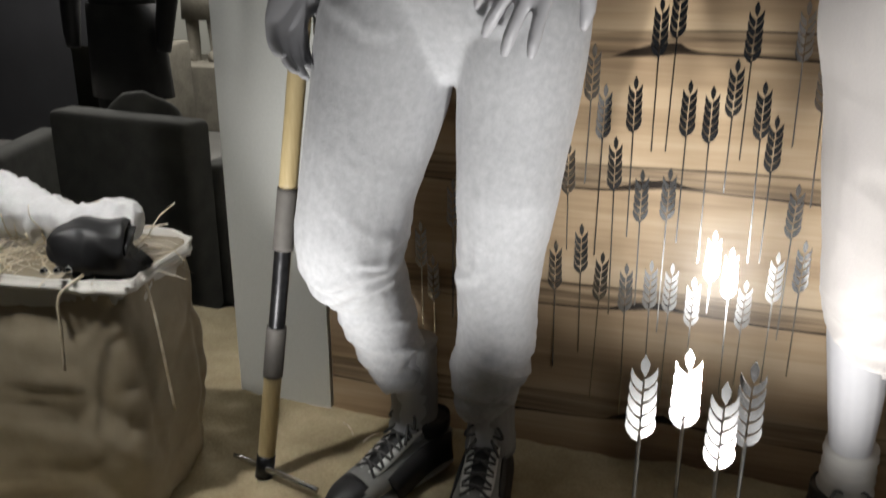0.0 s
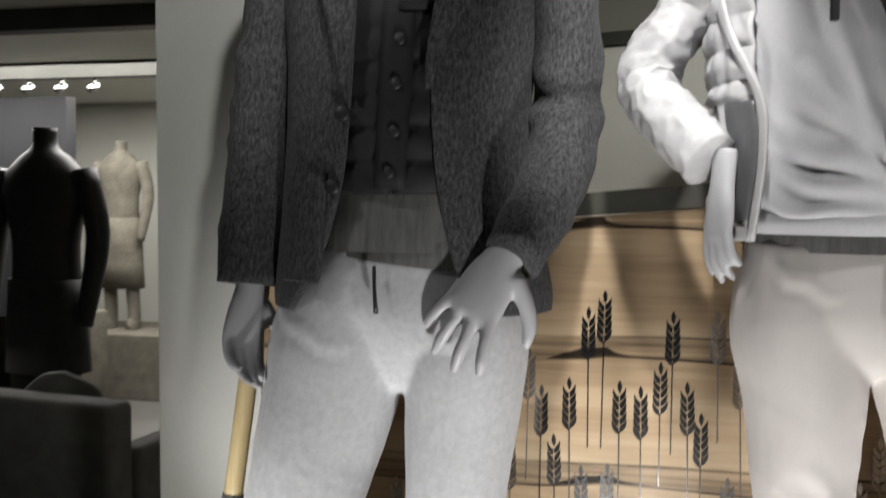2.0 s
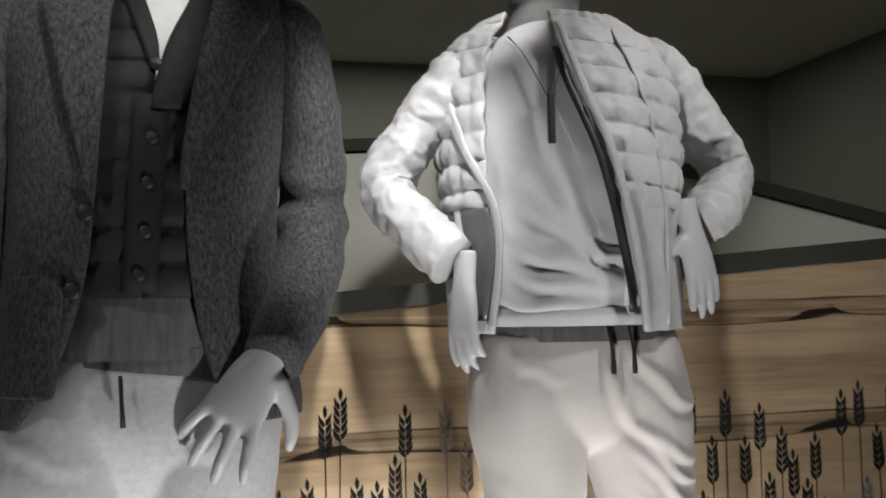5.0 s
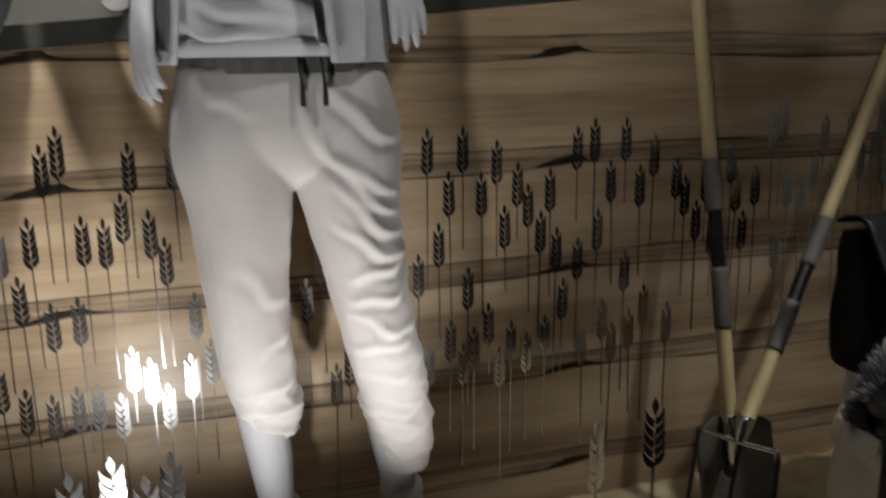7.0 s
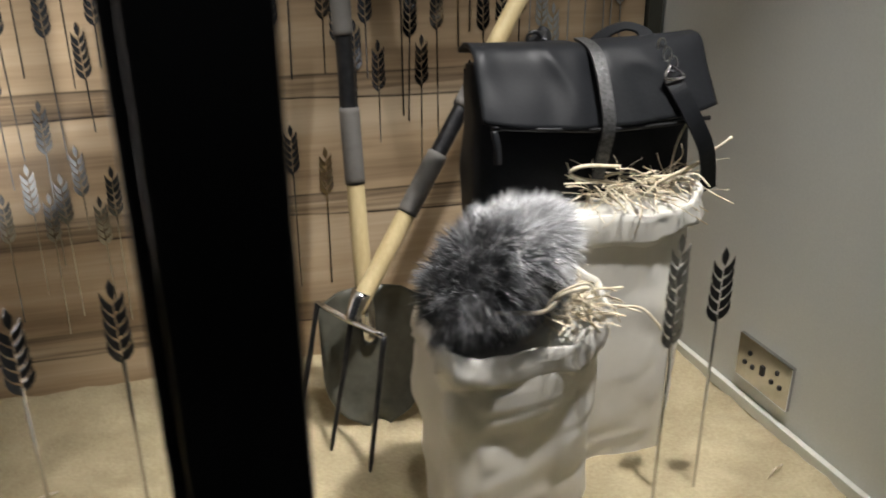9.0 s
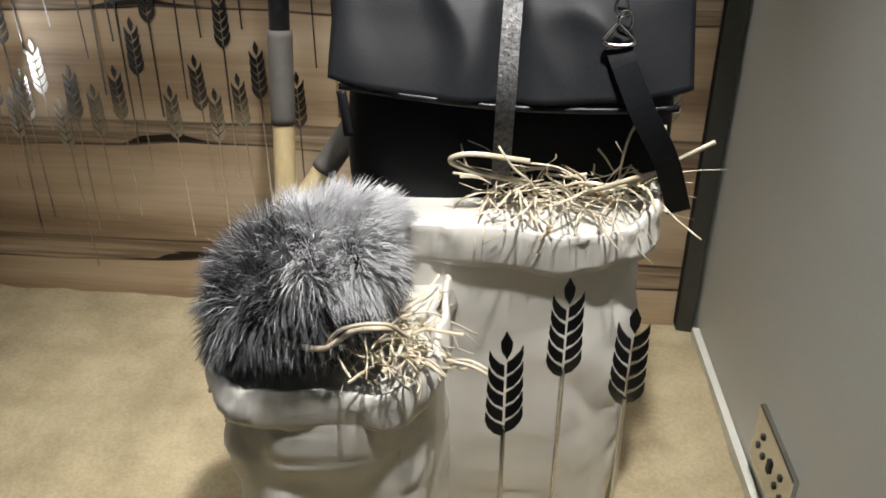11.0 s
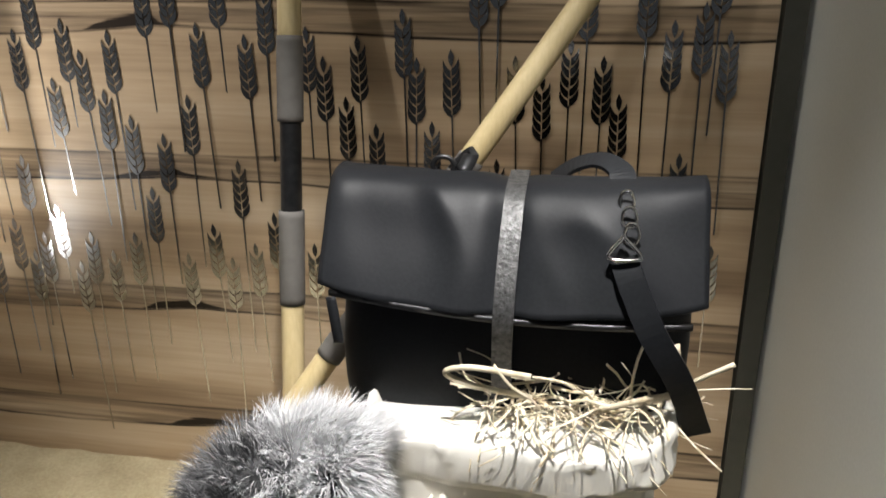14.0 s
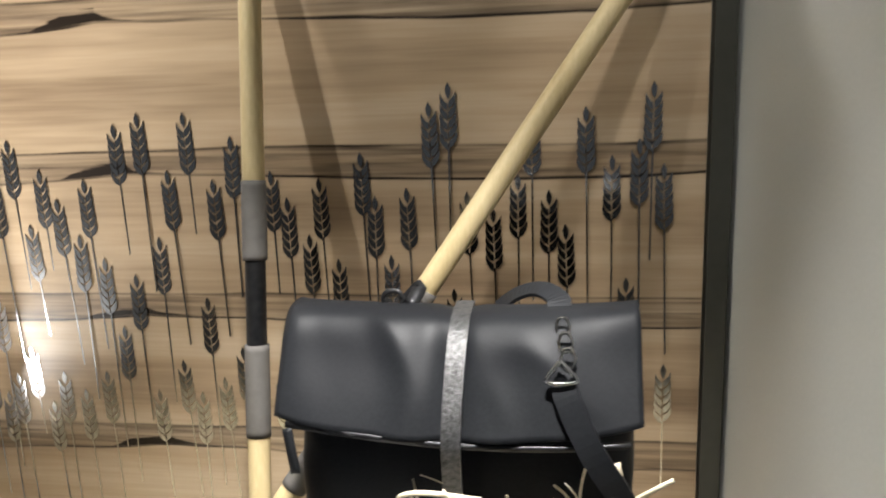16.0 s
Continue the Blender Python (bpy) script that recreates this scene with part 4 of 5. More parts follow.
tube(b, [(1.388, M2Y, 1.045, 0.162, 0.116), (1.388, M2Y, 1.02, 0.168, 0.12), (1.388, M2Y, 0.995, 0.168, 0.12)], 60, 4, lambda u, a, p: 0.002 * math.sin(a * 40), cap=False)
part("waistband", b, KNITGREY, tr2, "gathered grey waistband")

sw = thing("sweatshirt", "pale grey high-neck sweatshirt with soft drape", "sweatshirt")
SWE = [(1.03, 1.375, M2Y, 0.165, 0.128, 1.3751, 1.3749), (1.06, 1.375, M2Y, 0.172, 0.140, 1.3751, 1.3749), (1.15, 1.370, M2Y, 0.165, 0.132, 1.3701, 1.3699), (1.28, 1.362, M2Y, 0.170, 0.138, 1.3621, 1.3619), (1.40, 1.356, M2Y, 0.168, 0.125, 1.3561, 1.3559), (1.47, 1.350, M2Y, 0.125, 0.10, 1.3501, 1.3499), (1.52, 1.346, M2Y, 0.066, 0.068, 1.3461, 1.3459)]
swf = folds(0.006, 0.9, 0.5, 1.4)
swc = creases([(1.22, 1.20, 1.42, 1.10, 0.013, 0.011), (1.23, 1.13, 1.42, 1.085, 0.011, 0.010), (1.25, 1.27, 1.42, 1.125, 0.013, 0.010), (1.28, 1.33, 1.41, 1.15, 0.012, 0.006), (1.36, 1.155, 1.43, 1.12, 0.008, 0.010), (1.22, 1.075, 1.36, 1.055, 0.010, 0.007), (1.21, 1.33, 1.24, 1.15, 0.010, 0.005)])
sy = front_of(SWE)
b = bmesh.new()
coat(b, SWE, 120, 12, lambda z, a, p: swf(p) * min(1.0, max(0.15, (1.42 - z) * 5)) + swc(p, (0, p[1] - M2Y, 0)))
part("body", b, SWEAT, sw)
b = bmesh.new()
tube(b, [(1.375, M2Y, 1.047, 0.173, 0.139), (1.375, M2Y, 1.035, 0.177, 0.143), (1.375, M2Y, 1.02, 0.174, 0.140)], 60, 4, lambda u, a, p: 0.0015 * nz(p, 30), cap=False)
part("hem", b, SWEAT, sw)
b = bmesh.new()
tube(b, [(1.346, M2Y, 1.505, 0.072, 0.072), (1.346, M2Y, 1.53, 0.066, 0.067), (1.345, M2Y, 1.555, 0.058, 0.060), (1.344, M2Y, 1.57, 0.062, 0.064), (1.343, M2Y, 1.60, 0.060, 0.062), (1.343, M2Y, 1.622, 0.060, 0.062), (1.343, M2Y, 1.626, 0.052, 0.054)], 40, 4, lambda u, a, p: 0.004 * nz(p, 16))
part("high_neck", b, NECKGREY, sw, "folded grey high neck")

dj = thing("down_jacket", "silver-grey quilted down jacket worn open", "jacket")
JAC = [(1.01, 1.372, M2Y, 0.190, 0.146, 1.214, 1.446), (1.07, 1.370, M2Y, 0.190, 0.150, 1.222, 1.440), (1.15, 1.366, M2Y, 0.190, 0.148, 1.222, 1.426), (1.22, 1.366, M2Y, 0.196, 0.150, 1.218, 1.410), (1.30, 1.366, M2Y, 0.202, 0.150, 1.214, 1.388), (1.40, 1.364, M2Y, 0.202, 0.138, 1.216, 1.346), (1.46, 1.362, M2Y, 0.190, 0.112, 1.226, 1.330), (1.50, 1.360, M2Y, 0.160, 0.094, 1.246, 1.328), (1.53, 1.356, M2Y, 0.110, 0.082, 1.270, 1.326)]
jy = front_of(JAC)
b = bmesh.new()


def jacket_fn(z, a, p):
    q = baffle(0.046, 0.008, 1.015)(z + 0.012 * abs(math.cos(a)), a, p) + 0.0022 * ridge(p, 24, 3) + 0.0012 * ridge(p, 50, 6)
    return q if z > 1.21 else 0.003 + 0.005 * ridge((p[0], p[1], p[2] * 0.25), 11)


coat(b, JAC, 200, 20, jacket_fn)
thick(part("quilted_body", b, SATIN, dj), 0.008)
for rows in ([(1.01, 1.208, 1.216), (1.13, 1.219, 1.227), (1.209, 1.212, 1.221), (1.30, 1.175, 1.184), (1.41, 1.150, 1.160)], [(1.01, 1.440, 1.452), (1.15, 1.420, 1.432), (1.28, 1.386, 1.398), (1.40, 1.341, 1.352), (1.50, 1.324, 1.334)]):
    b = bmesh.new()
    sheet(b, rows, jy, 0.026, 3, 8)
    thick(part("zip_placket", b, SATIN, dj, "smooth piped front edge"), 0.006)
b = bmesh.new()
sheet(b, [(1.03, 1.170, 1.209), (1.13, 1.168, 1.219), (1.205, 1.165, 1.212)], jy, 0.018, 6, 8)
thick(part("turned_lining", b, SATINDARK, dj, "grey nylon lining of the turned front"), 0.004)
b = bmesh.new()
sheet(b, [(1.04, 1.424, 1.436), (1.15, 1.409, 1.422), (1.28, 1.373, 1.387), (1.40, 1.328, 1.342), (1.46, 1.318, 1.328)], sy, 0.016, 2, 8)
thick(part("lining_edge", b, SHOEDARK, dj, "black zip edge"), 0.003)
b = bmesh.new()
tube(b, [(x, jy(x, z) - 0.013, z, 0.003, 0.003) for x, z in ((1.425, 1.50), (1.448, 1.42), (1.475, 1.33), (1.498, 1.22), (1.500, 1.10), (1.498, 1.02))], 8, 6)
part("seam", b, SATIN, dj, "raised front seam")


def puff(per, amp):
    """Flat quilted rings, puckered along the stitching and crushed across."""
    def f(u, a, p):
        ring = abs(math.sin(math.pi * (u + 0.004 * math.sin(a * 3)) / per)) ** 0.6
        pucker = ridge((p[0] * 1.3, p[1] * 1.3, p[2]), 22, 4) + 0.6 * ridge(p, 45, 8)
        crush = nz((p[0], p[1], p[2] + 0.7 * p[0]), 13, 6)
        return amp * (0.5 * ring + 0.75 * pucker * (1.1 - 0.6 * ring) + 1.1 * crush)
    return f


b = bmesh.new()
tube(b, [(1.255, M2Y, 1.465, 0.02, 0.03), (1.215, M2Y, 1.450, 0.042, 0.054), (1.180, M2Y, 1.415, 0.048, 0.060), (1.130, M2Y + 0.02, 1.35, 0.046, 0.054), (1.083, M2Y + 0.02, 1.285, 0.043, 0.050), (1.076, M2Y + 0.01, 1.235, 0.042, 0.048), (1.105, M2Y - 0.035, 1.185, 0.042, 0.046), (1.160, M2Y - 0.085, 1.125, 0.039, 0.041)], 64, 16, puff(0.033, 0.0065))
part("sleeve", b, SATIN, dj)
b = bmesh.new()
tube(b, [(1.48, M2Y, 1.475, 0.02, 0.03), (1.525, M2Y, 1.470, 0.044, 0.056), (1.570, M2Y, 1.435, 0.050, 0.060), (1.625, M2Y + 0.02, 1.375, 0.046, 0.054), (1.680, M2Y + 0.03, 1.318, 0.043, 0.050), (1.690, M2Y + 0.02, 1.275, 0.042, 0.048), (1.650, M2Y - 0.02, 1.232, 0.042, 0.046), (1.592, M2Y - 0.06, 1.185, 0.039, 0.041)], 64, 16, puff(0.033, 0.0065))
part("sleeve", b, SATIN, dj)

nk = thing("necklace", "fine chain necklace with a black bar pendant", "necklace")
b = bmesh.new()
zz = [(1.262, 1.49), (1.272, 1.455), (1.292, 1.40), (1.304, 1.375), (1.316, 1.40), (1.330, 1.435)]
tube(b, [(x, sy(x, z) - 0.014, z, 0.0014, 0.0014) for x, z in zz], 6, 4)
part("chain", b, CHROME, nk, "thin dark chain")
part("pendant", box(bmesh.new(), 1.298, sy(1.304, 1.34) - 0.026, 1.300, 1.309, sy(1.304, 1.34) - 0.016, 1.378, 0.002), SHOEDARK, nk, "flat black bar pendant", False)
for x, z1 in ((1.345, 0.2), (1.585, 0.2)):
    trainer(x, M2Y + 0.0, 0.25)
    tagged(mesh_ob("sock", sock(x, M2Y + 0.05, 0.075, z1), SOCK), "pale ribbed sock slouched at the ankle", "sock", "socks")


# ---------------------------------------------------------------- sacks, straw, bag, fur
def sack(name, label, x, y, turn, w, d, h, mat, rim=0.05, tilt=0.0, seed=0, sag=0.0, crush=1.0, lining=None):
    """A rectangular soft paper sack: flat creased sides, a turned-down rim that sags in front."""
    t = thing(name, label, "sack", (x, y, 0.0), "paper sacks")
    t.rotation_euler = (0, 0, turn)

    def crease(u, a, p):
        q = (p[0] + seed, p[1], p[2])
        c = noise.voronoi(Vector((q[0] * 7 + 0.8 * q[2], q[1] * 7, q[2] * 5 + seed)))[0]
        fine = noise.voronoi(Vector((q[0] * 17, q[1] * 17 + seed, q[2] * 13 - q[0] * 5)))[0]
        return crush * (0.014 * nz(q, 3.5, 2) + 0.024 * min(0.5, c[1] - c[0]) + 0.009 * min(0.4, fine[1] - fine[0]) - 0.009)

    def square(a):
        ca, sa = math.cos(a), math.sin(a)
        return math.copysign(abs(ca) ** 0.36, ca), math.copysign(abs(sa) ** 0.36, sa)
    def dip(ca, sa):
        return sag * max((1 - 0.95 * max(0.0, ca) ** 4) * max(0.0, -sa), 0.7 * max(0.0, -ca))
    b = bmesh.new()
    tl = lambda z: tilt * z / h
    tube(b, [(0, 0, 0.004, w * 0.93, d * 0.93), (0, 0, 0.02, w * 0.97, d * 0.97), (tl(h * .35), 0, h * 0.35, w * 1.0, d * 1.02), (tl(h * .7), 0, h * 0.7, w * 1.0, d * 1.0), (tl(h), 0, h - 0.014, w, d)], 120, 18, crease, True, 0.36)
    for v in b.verts:
        k = min(1.0, max(0.0, v.co.z / h - 0.45) / 0.5)
        v.co.z -= k * dip(max(-1.0, min(1.0, v.co.x / w)), max(-1.0, min(1.0, v.co.y / d)))
    part("body", b, mat, t)
    b = bmesh.new()
    rows = [(-0.002, -rim * 0.98), (0.003, -rim), (0.005, -rim * 0.98), (0.007, -rim * 0.8), (0.006, -rim * 0.45), (0.0055, -0.012), (0.004, -0.003), (0.001, 0.0), (-0.003, -0.003), (-0.005, -0.02), (-0.010, -0.06 - sag)]
    prev, n = None, 180
    for dr, dz in rows:
        ring = []
        for k in range(n):
            a = 2 * math.pi * k / n
            ca, sa = square(a)
            wob = 0.006 * nz((ca * 1.5 + seed, sa * 1.5, dz * 6), 1.7) + 0.004 * ridge((ca + seed, sa, dz * 9), 2.6) + 0.002 * ridge((ca * 2 + seed, sa * 2, dz * 16), 3.1)
            lift = 0.010 * nz((ca + seed, sa, 0), 1.3, 1) + 0.003 * nz((ca * 3 + seed, sa * 3, 0), 1.9, 4) - dip(ca, sa)
            ring.append(b.verts.new((tl(h) + (w + dr + wob) * ca, (d + dr + wob) * sa, h + dz * (1 + 0.35 * nz((ca, sa, seed), 2)) + lift)))
        if prev:
            for k in range(n):
                b.faces.new((prev[k], prev[(k + 1) % n], ring[(k + 1) % n], ring[k]))
        prev = ring
    part("rolled_rim", b, lining or mat, t, "thick rolled-down rim")
    return t


def straw(x, y, z, rx, ry, n, seed, label, long=0.10, up=0.35):
    """A loose heap of flat raffia strips."""
    r = random.Random(seed)
    b = bmesh.new()
    for k in range(n):
        a, q = r.uniform(0, 6.28), math.sqrt(r.random())
        p = Vector((x + rx * q * math.cos(a), y + ry * q * math.sin(a), z + r.uniform(-0.01, 0.025) * (1.2 - q)))
        yaw, el, ln = r.uniform(0, 6.28), r.gauss(0.1, up), long * r.uniform(0.5, 1.3)
        way = Vector((math.cos(yaw) * math.cos(el), math.sin(yaw) * math.cos(el), math.sin(el)))
        pts = [p]
        for s in range(3):
            way = (way + Vector((r.gauss(0, 0.35), r.gauss(0, 0.35), r.gauss(-0.12, 0.25)))).normalized()
            pts.append(pts[-1] + way * ln / 3)
        ribbon(b, pts, r.uniform(0.0010, 0.0034), (r.gauss(0, 1), r.gauss(0, 1), 1), 0.0006, 3)
    return tagged(mesh_ob("straw", b, STRAW), label, "straw", kind="stuff")


def strip(pts, width, label="curled strand of raffia"):
    b = bmesh.new()
    ribbon(b, pts, width, (0.3, -1, 0.4), 0.0008, 7)
    return tagged(mesh_ob("raffia_strand", b, STRAW), label, "raffia", "loose raffia strands")


big = sack("paper_sack", "tall cream paper sack holding straw and the leather bag", 2.645, -0.395, 0.0, 0.153, 0.105, 0.492, PAPER, 0.050, seed=3, sag=0.026, crush=0.8)
small = sack("paper_sack", "small cream paper sack filled with straw", 2.455, -0.555, 0.06, 0.122, 0.088, 0.400, PAPER, 0.050, seed=8, sag=0.060, crush=1.1)
west = sack("paper_sack", "wide tan paper sack filled with straw", 0.01, -0.36, 0.15, 0.20, 0.135, 0.455, KRAFT, 0.022, seed=14, crush=1.3, lining=PAPER)
straw(2.705, -0.435, 0.484, 0.095, 0.035, 280, 5, "heap of pale raffia straw in the tall sack", 0.08)
straw(2.52, -0.595, 0.378, 0.045, 0.05, 190, 6, "heap of pale raffia straw in the small sack", 0.062)
straw(0.01, -0.36, 0.455, 0.17, 0.10, 320, 7, "heap of pale raffia straw in the wide sack")
strip([(2.72, -0.46, 0.49), (2.77, -0.47, 0.515), (2.80, -0.47, 0.53), (2.796, -0.46, 0.573)], 0.006)
strip([(2.74, -0.46, 0.49), (2.79, -0.46, 0.515), (2.82, -0.465, 0.54), (2.85, -0.465, 0.559)], 0.005)
strip([(2.66, -0.46, 0.50), (2.60, -0.47, 0.515), (2.575, -0.475, 0.53), (2.60, -0.475, 0.538), (2.66, -0.47, 0.53)], 0.006)
strip([(2.385, -0.635, 0.404), (2.43, -0.650, 0.405), (2.47, -0.655, 0.405), (2.50, -0.650, 0.425), (2.54, -0.635, 0.42)], 0.006)
strip([(2.47, -0.650, 0.405), (2.49, -0.655, 0.43), (2.53, -0.650, 0.435), (2.55, -0.635, 0.41)], 0.004)
strip([(2.585, -0.635, 0.385), (2.62, -0.640, 0.38), (2.65, -0.635, 0.35), (2.665, -0.625, 0.33)], 0.004)
strip([(0.205, -0.40, 0.46), (0.228, -0.41, 0.40), (0.238, -0.41, 0.32), (0.25, -0.41, 0.20)], 0.005)
strip([(0.17, -0.49, 0.47), (0.14, -0.515, 0.44), (0.135, -0.517, 0.38), (0.13, -0.517, 0.31)], 0.005)


def leather_bag():
    t = thing("leather_bag", "black leather roll-top bag with a pewter strap", "bag", (0, 0, -0.008))
    x0, x1, yb, yf = 2.446, 2.819, -0.30, -0.43
    cx, hw, cy = (x0 + x1) / 2, (x1 - x0) / 2, (yb + yf) / 2
    b = bmesh.new()
    tube(b, [(cx, cy, 0.40, hw * 0.93, 0.06), (cx, cy, 0.42, hw * 0.97, 0.066), (cx, cy, 0.52, hw * 0.99, 0.068), (cx, cy + 0.01, 0.62, hw * 0.97, 0.055), (cx, cy + 0.015, 0.68, hw * 0.96, 0.035)], 64, 6, lambda u, a, p: 0.006 * nz(p, 9) + 0.003 * nz(p, 24), True, 0.45)
    part("body", b, LEATHER, t)
    b = bmesh.new()
    prev = None
    prof = spline([(-0.335, 0.697), (-0.362, 0.709), (-0.392, 0.708), (-0.410, 0.695), (-0.430, 0.665), (-0.450, 0.635), (-0.468, 0.606)], 5)
    for i, (y, z) in enumerate(prof):
        ring = []
        for k in range(65):
            s = k / 32 - 1
            x = cx + s * hw * (1.0 + 0.012 * (i / len(prof)))
            q = i / (len(prof) - 1)
            pin = math.exp(-((s + 0.02) / 0.10) ** 2)
            dz = 0.018 * q * (s * s - 1) + 0.012 * q - 0.007 * (1 - q) * pin
            dy = 0.010 * pin * math.sin(q * 3.1) - 0.010 * nz((x * 1.2, z * 0.7, 0), 9, 2) * math.sin(q * 3.0) - 0.006 * ridge((x, z * 0.8 + 0.3 * x, 0), 9, 4) * math.sin(q * 3.0) + 0.012 * abs(s) ** 6
            fold = 0.006 * math.sin(14 * (abs(s + 0.02)) - 5 * q) * math.exp(-abs(s + 0.02) * 3.5) * q
            ring.append(b.verts.new((x, y + dy + fold, z + dz)))
        if prev:
            for k in range(64):
                b.faces.new((prev[k], prev[k + 1], ring[k + 1], ring[k]))
        prev = ring
    thick(part("flap", b, LEATHER, t, "soft folded leather flap"), 0.007)
    b = bmesh.new()
    ribbon(b, [(x0 + 0.01, -0.462, 0.612), (cx - 0.1, -0.468, 0.605), (cx, -0.468, 0.597), (cx + 0.1, -0.467, 0.597), (x1 - 0.01, -0.460, 0.600)], 0.006, (0, -1, 0), 0.005)
    part("zip", b, BLACKMETAL, t, "black zip along the flap")
    b = bmesh.new()
    sx = cx + 0.002
    ribbon(b, [(sx, -0.350, 0.710), (sx, -0.395, 0.706), (sx, -0.424, 0.690), (sx - 0.001, -0.452, 0.655), (sx - 0.002, -0.476, 0.607), (sx - 0.004, -0.468, 0.56), (sx - 0.006, -0.452, 0.50)], 0.020, (0, -1, 0.3), 0.004)
    part("front_strap", b, GLITTER, t, "glittering pewter strap", False)
    b = bmesh.new()
    ribbon(b, [(2.665, -0.33, 0.695), (2.69, -0.335, 0.715), (2.715, -0.345, 0.724), (2.735, -0.36, 0.718), (2.738, -0.38, 0.706)], 0.026, (0, -0.3, 1), 0.004)
    part("strap_tab", b, LEATHER, t, "black shoulder strap end", False)
    b = bmesh.new()
    ribbon(b, [(2.742, -0.452, 0.662), (2.752, -0.468, 0.64), (2.772, -0.482, 0.60), (2.80, -0.478, 0.55), (2.825, -0.455, 0.48)], 0.026, (0, -1, 0), 0.004)
    part("shoulder_strap", b, LEATHER, t, "black shoulder strap", False)
    b = bmesh.new()
    for k in range(3):
        c = Vector((2.742 + 0.003 * k, -0.408 - 0.014 * k, 0.704 - 0.011 * k))
        pts = [(c.x + 0.007 * math.cos(q * 1.05), c.y - 0.004, c.z + 0.011 * math.sin(q * 1.05), 0.0018, 0.0018) for q in range(7)]
        tube(b, pts, 6, 3, cap=False)
    tube(b, [(2.740, -0.448, 0.682, 0.0022, 0.0022), (2.727, -0.458, 0.665, 0.0022, 0.0022), (2.757, -0.460, 0.666, 0.0022, 0.0022), (2.742, -0.449, 0.681, 0.0022, 0.0022)], 6, 4, cap=False)
    part("clasp", b, CHROME, t, "chrome snap hook and ring")
    b = bmesh.new()
    tube(b, [(2.555 + 0.012 * math.cos(q * 1.05), -0.36, 0.716 + 0.010 * math.sin(q * 1.05), 0.003, 0.003) for q in range(7)], 8, 3, cap=False)
    ribbon(b, [(2.56, -0.33, 0.70), (2.58, -0.335, 0.722), (2.575, -0.36, 0.710)], 0.016, (0, -1, 0.3), 0.004)
    part("back_ring", b, BLACKMETAL, t, "dark ring and tab")
    b = bmesh.new()
    ribbon(b, [(x0 + 0.012, -0.465, 0.608), (x0 + 0.016, -0.469, 0.585), (x0 + 0.018, -0.467, 0.558)], 0.010, (0, -1, 0), 0.003)
    part("zip_puller", b, LEATHER, t, "leather zip puller")
    return t


leather_bag()


def fur_piece():
    """A folded fur stole: a bean of long hair, pale on top and dark below."""
    t = thing("fur_stole", "fluffy silver-grey fox fur stole in the small sack", "fur")
    c = Vector((2.430, -0.572, 0.422))
    b = bmesh.new()
    tube(b, [(c.x - 0.075, c.y, c.z - 0.04, 0.02, 0.02), (c.x - 0.06, c.y, c.z - 0.02, 0.05, 0.055), (c.x, c.y, c.z + 0.005, 0.068, 0.065), (c.x + 0.05, c.y + 0.01, c.z + 0.045, 0.055, 0.05), (c.x + 0.085, c.y + 0.01, c.z + 0.055, 0.02, 0.02)], 20, 4)
    part("hide", b, FUR, t, "dark grey hide")
    r = random.Random(9)
    low, top = bmesh.new(), bmesh.new()
    for k in range(26000):
        u, a = r.random(), r.uniform(0, 6.283)
        ax = c + Vector((-0.070 + 0.14 * u, 0.01 * u, -0.04 + 0.085 * u))
        R = 0.080 * math.sin(math.pi * (0.08 + 0.84 * u)) ** 0.6
        n = Vector((0.0, -math.cos(a), math.sin(a)))
        n = (n + Vector((-0.9 + 1.8 * u, 0, 0)) * 0.8).normalized()
        p = ax + n * R * 0.88
        ln = r.uniform(0.020, 0.046)
        clump = Vector((nz(p, 40, 1), nz(p, 40, 5), nz(p, 40, 9))) * 0.8
        way = (n + clump + Vector((r.gauss(0.1, 0.14), r.gauss(0, 0.14), r.gauss(-0.1, 0.14)))).normalized()
        side = way.cross(Vector((r.gauss(0, 1), r.gauss(0, 1), r.gauss(0, 1)))).normalized() * r.uniform(0.0003, 0.0007)
        mid = p + way * ln * 0.6
        end = mid + (way + Vector((0.1, 0, -0.45))).normalized() * ln * 0.4
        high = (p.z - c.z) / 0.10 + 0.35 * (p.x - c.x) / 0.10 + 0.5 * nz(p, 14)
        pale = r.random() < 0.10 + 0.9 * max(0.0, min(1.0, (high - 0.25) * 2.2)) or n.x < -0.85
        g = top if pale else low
        v = [g.verts.new(q) for q in (p - side, p + side, mid + side * 0.8, mid - side * 0.8, end)]
        g.faces.new((v[0], v[1], v[2], v[3]))
        g.faces.new((v[3], v[2], v[4]))
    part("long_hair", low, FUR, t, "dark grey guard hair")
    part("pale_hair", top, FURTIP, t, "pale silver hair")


fur_piece()


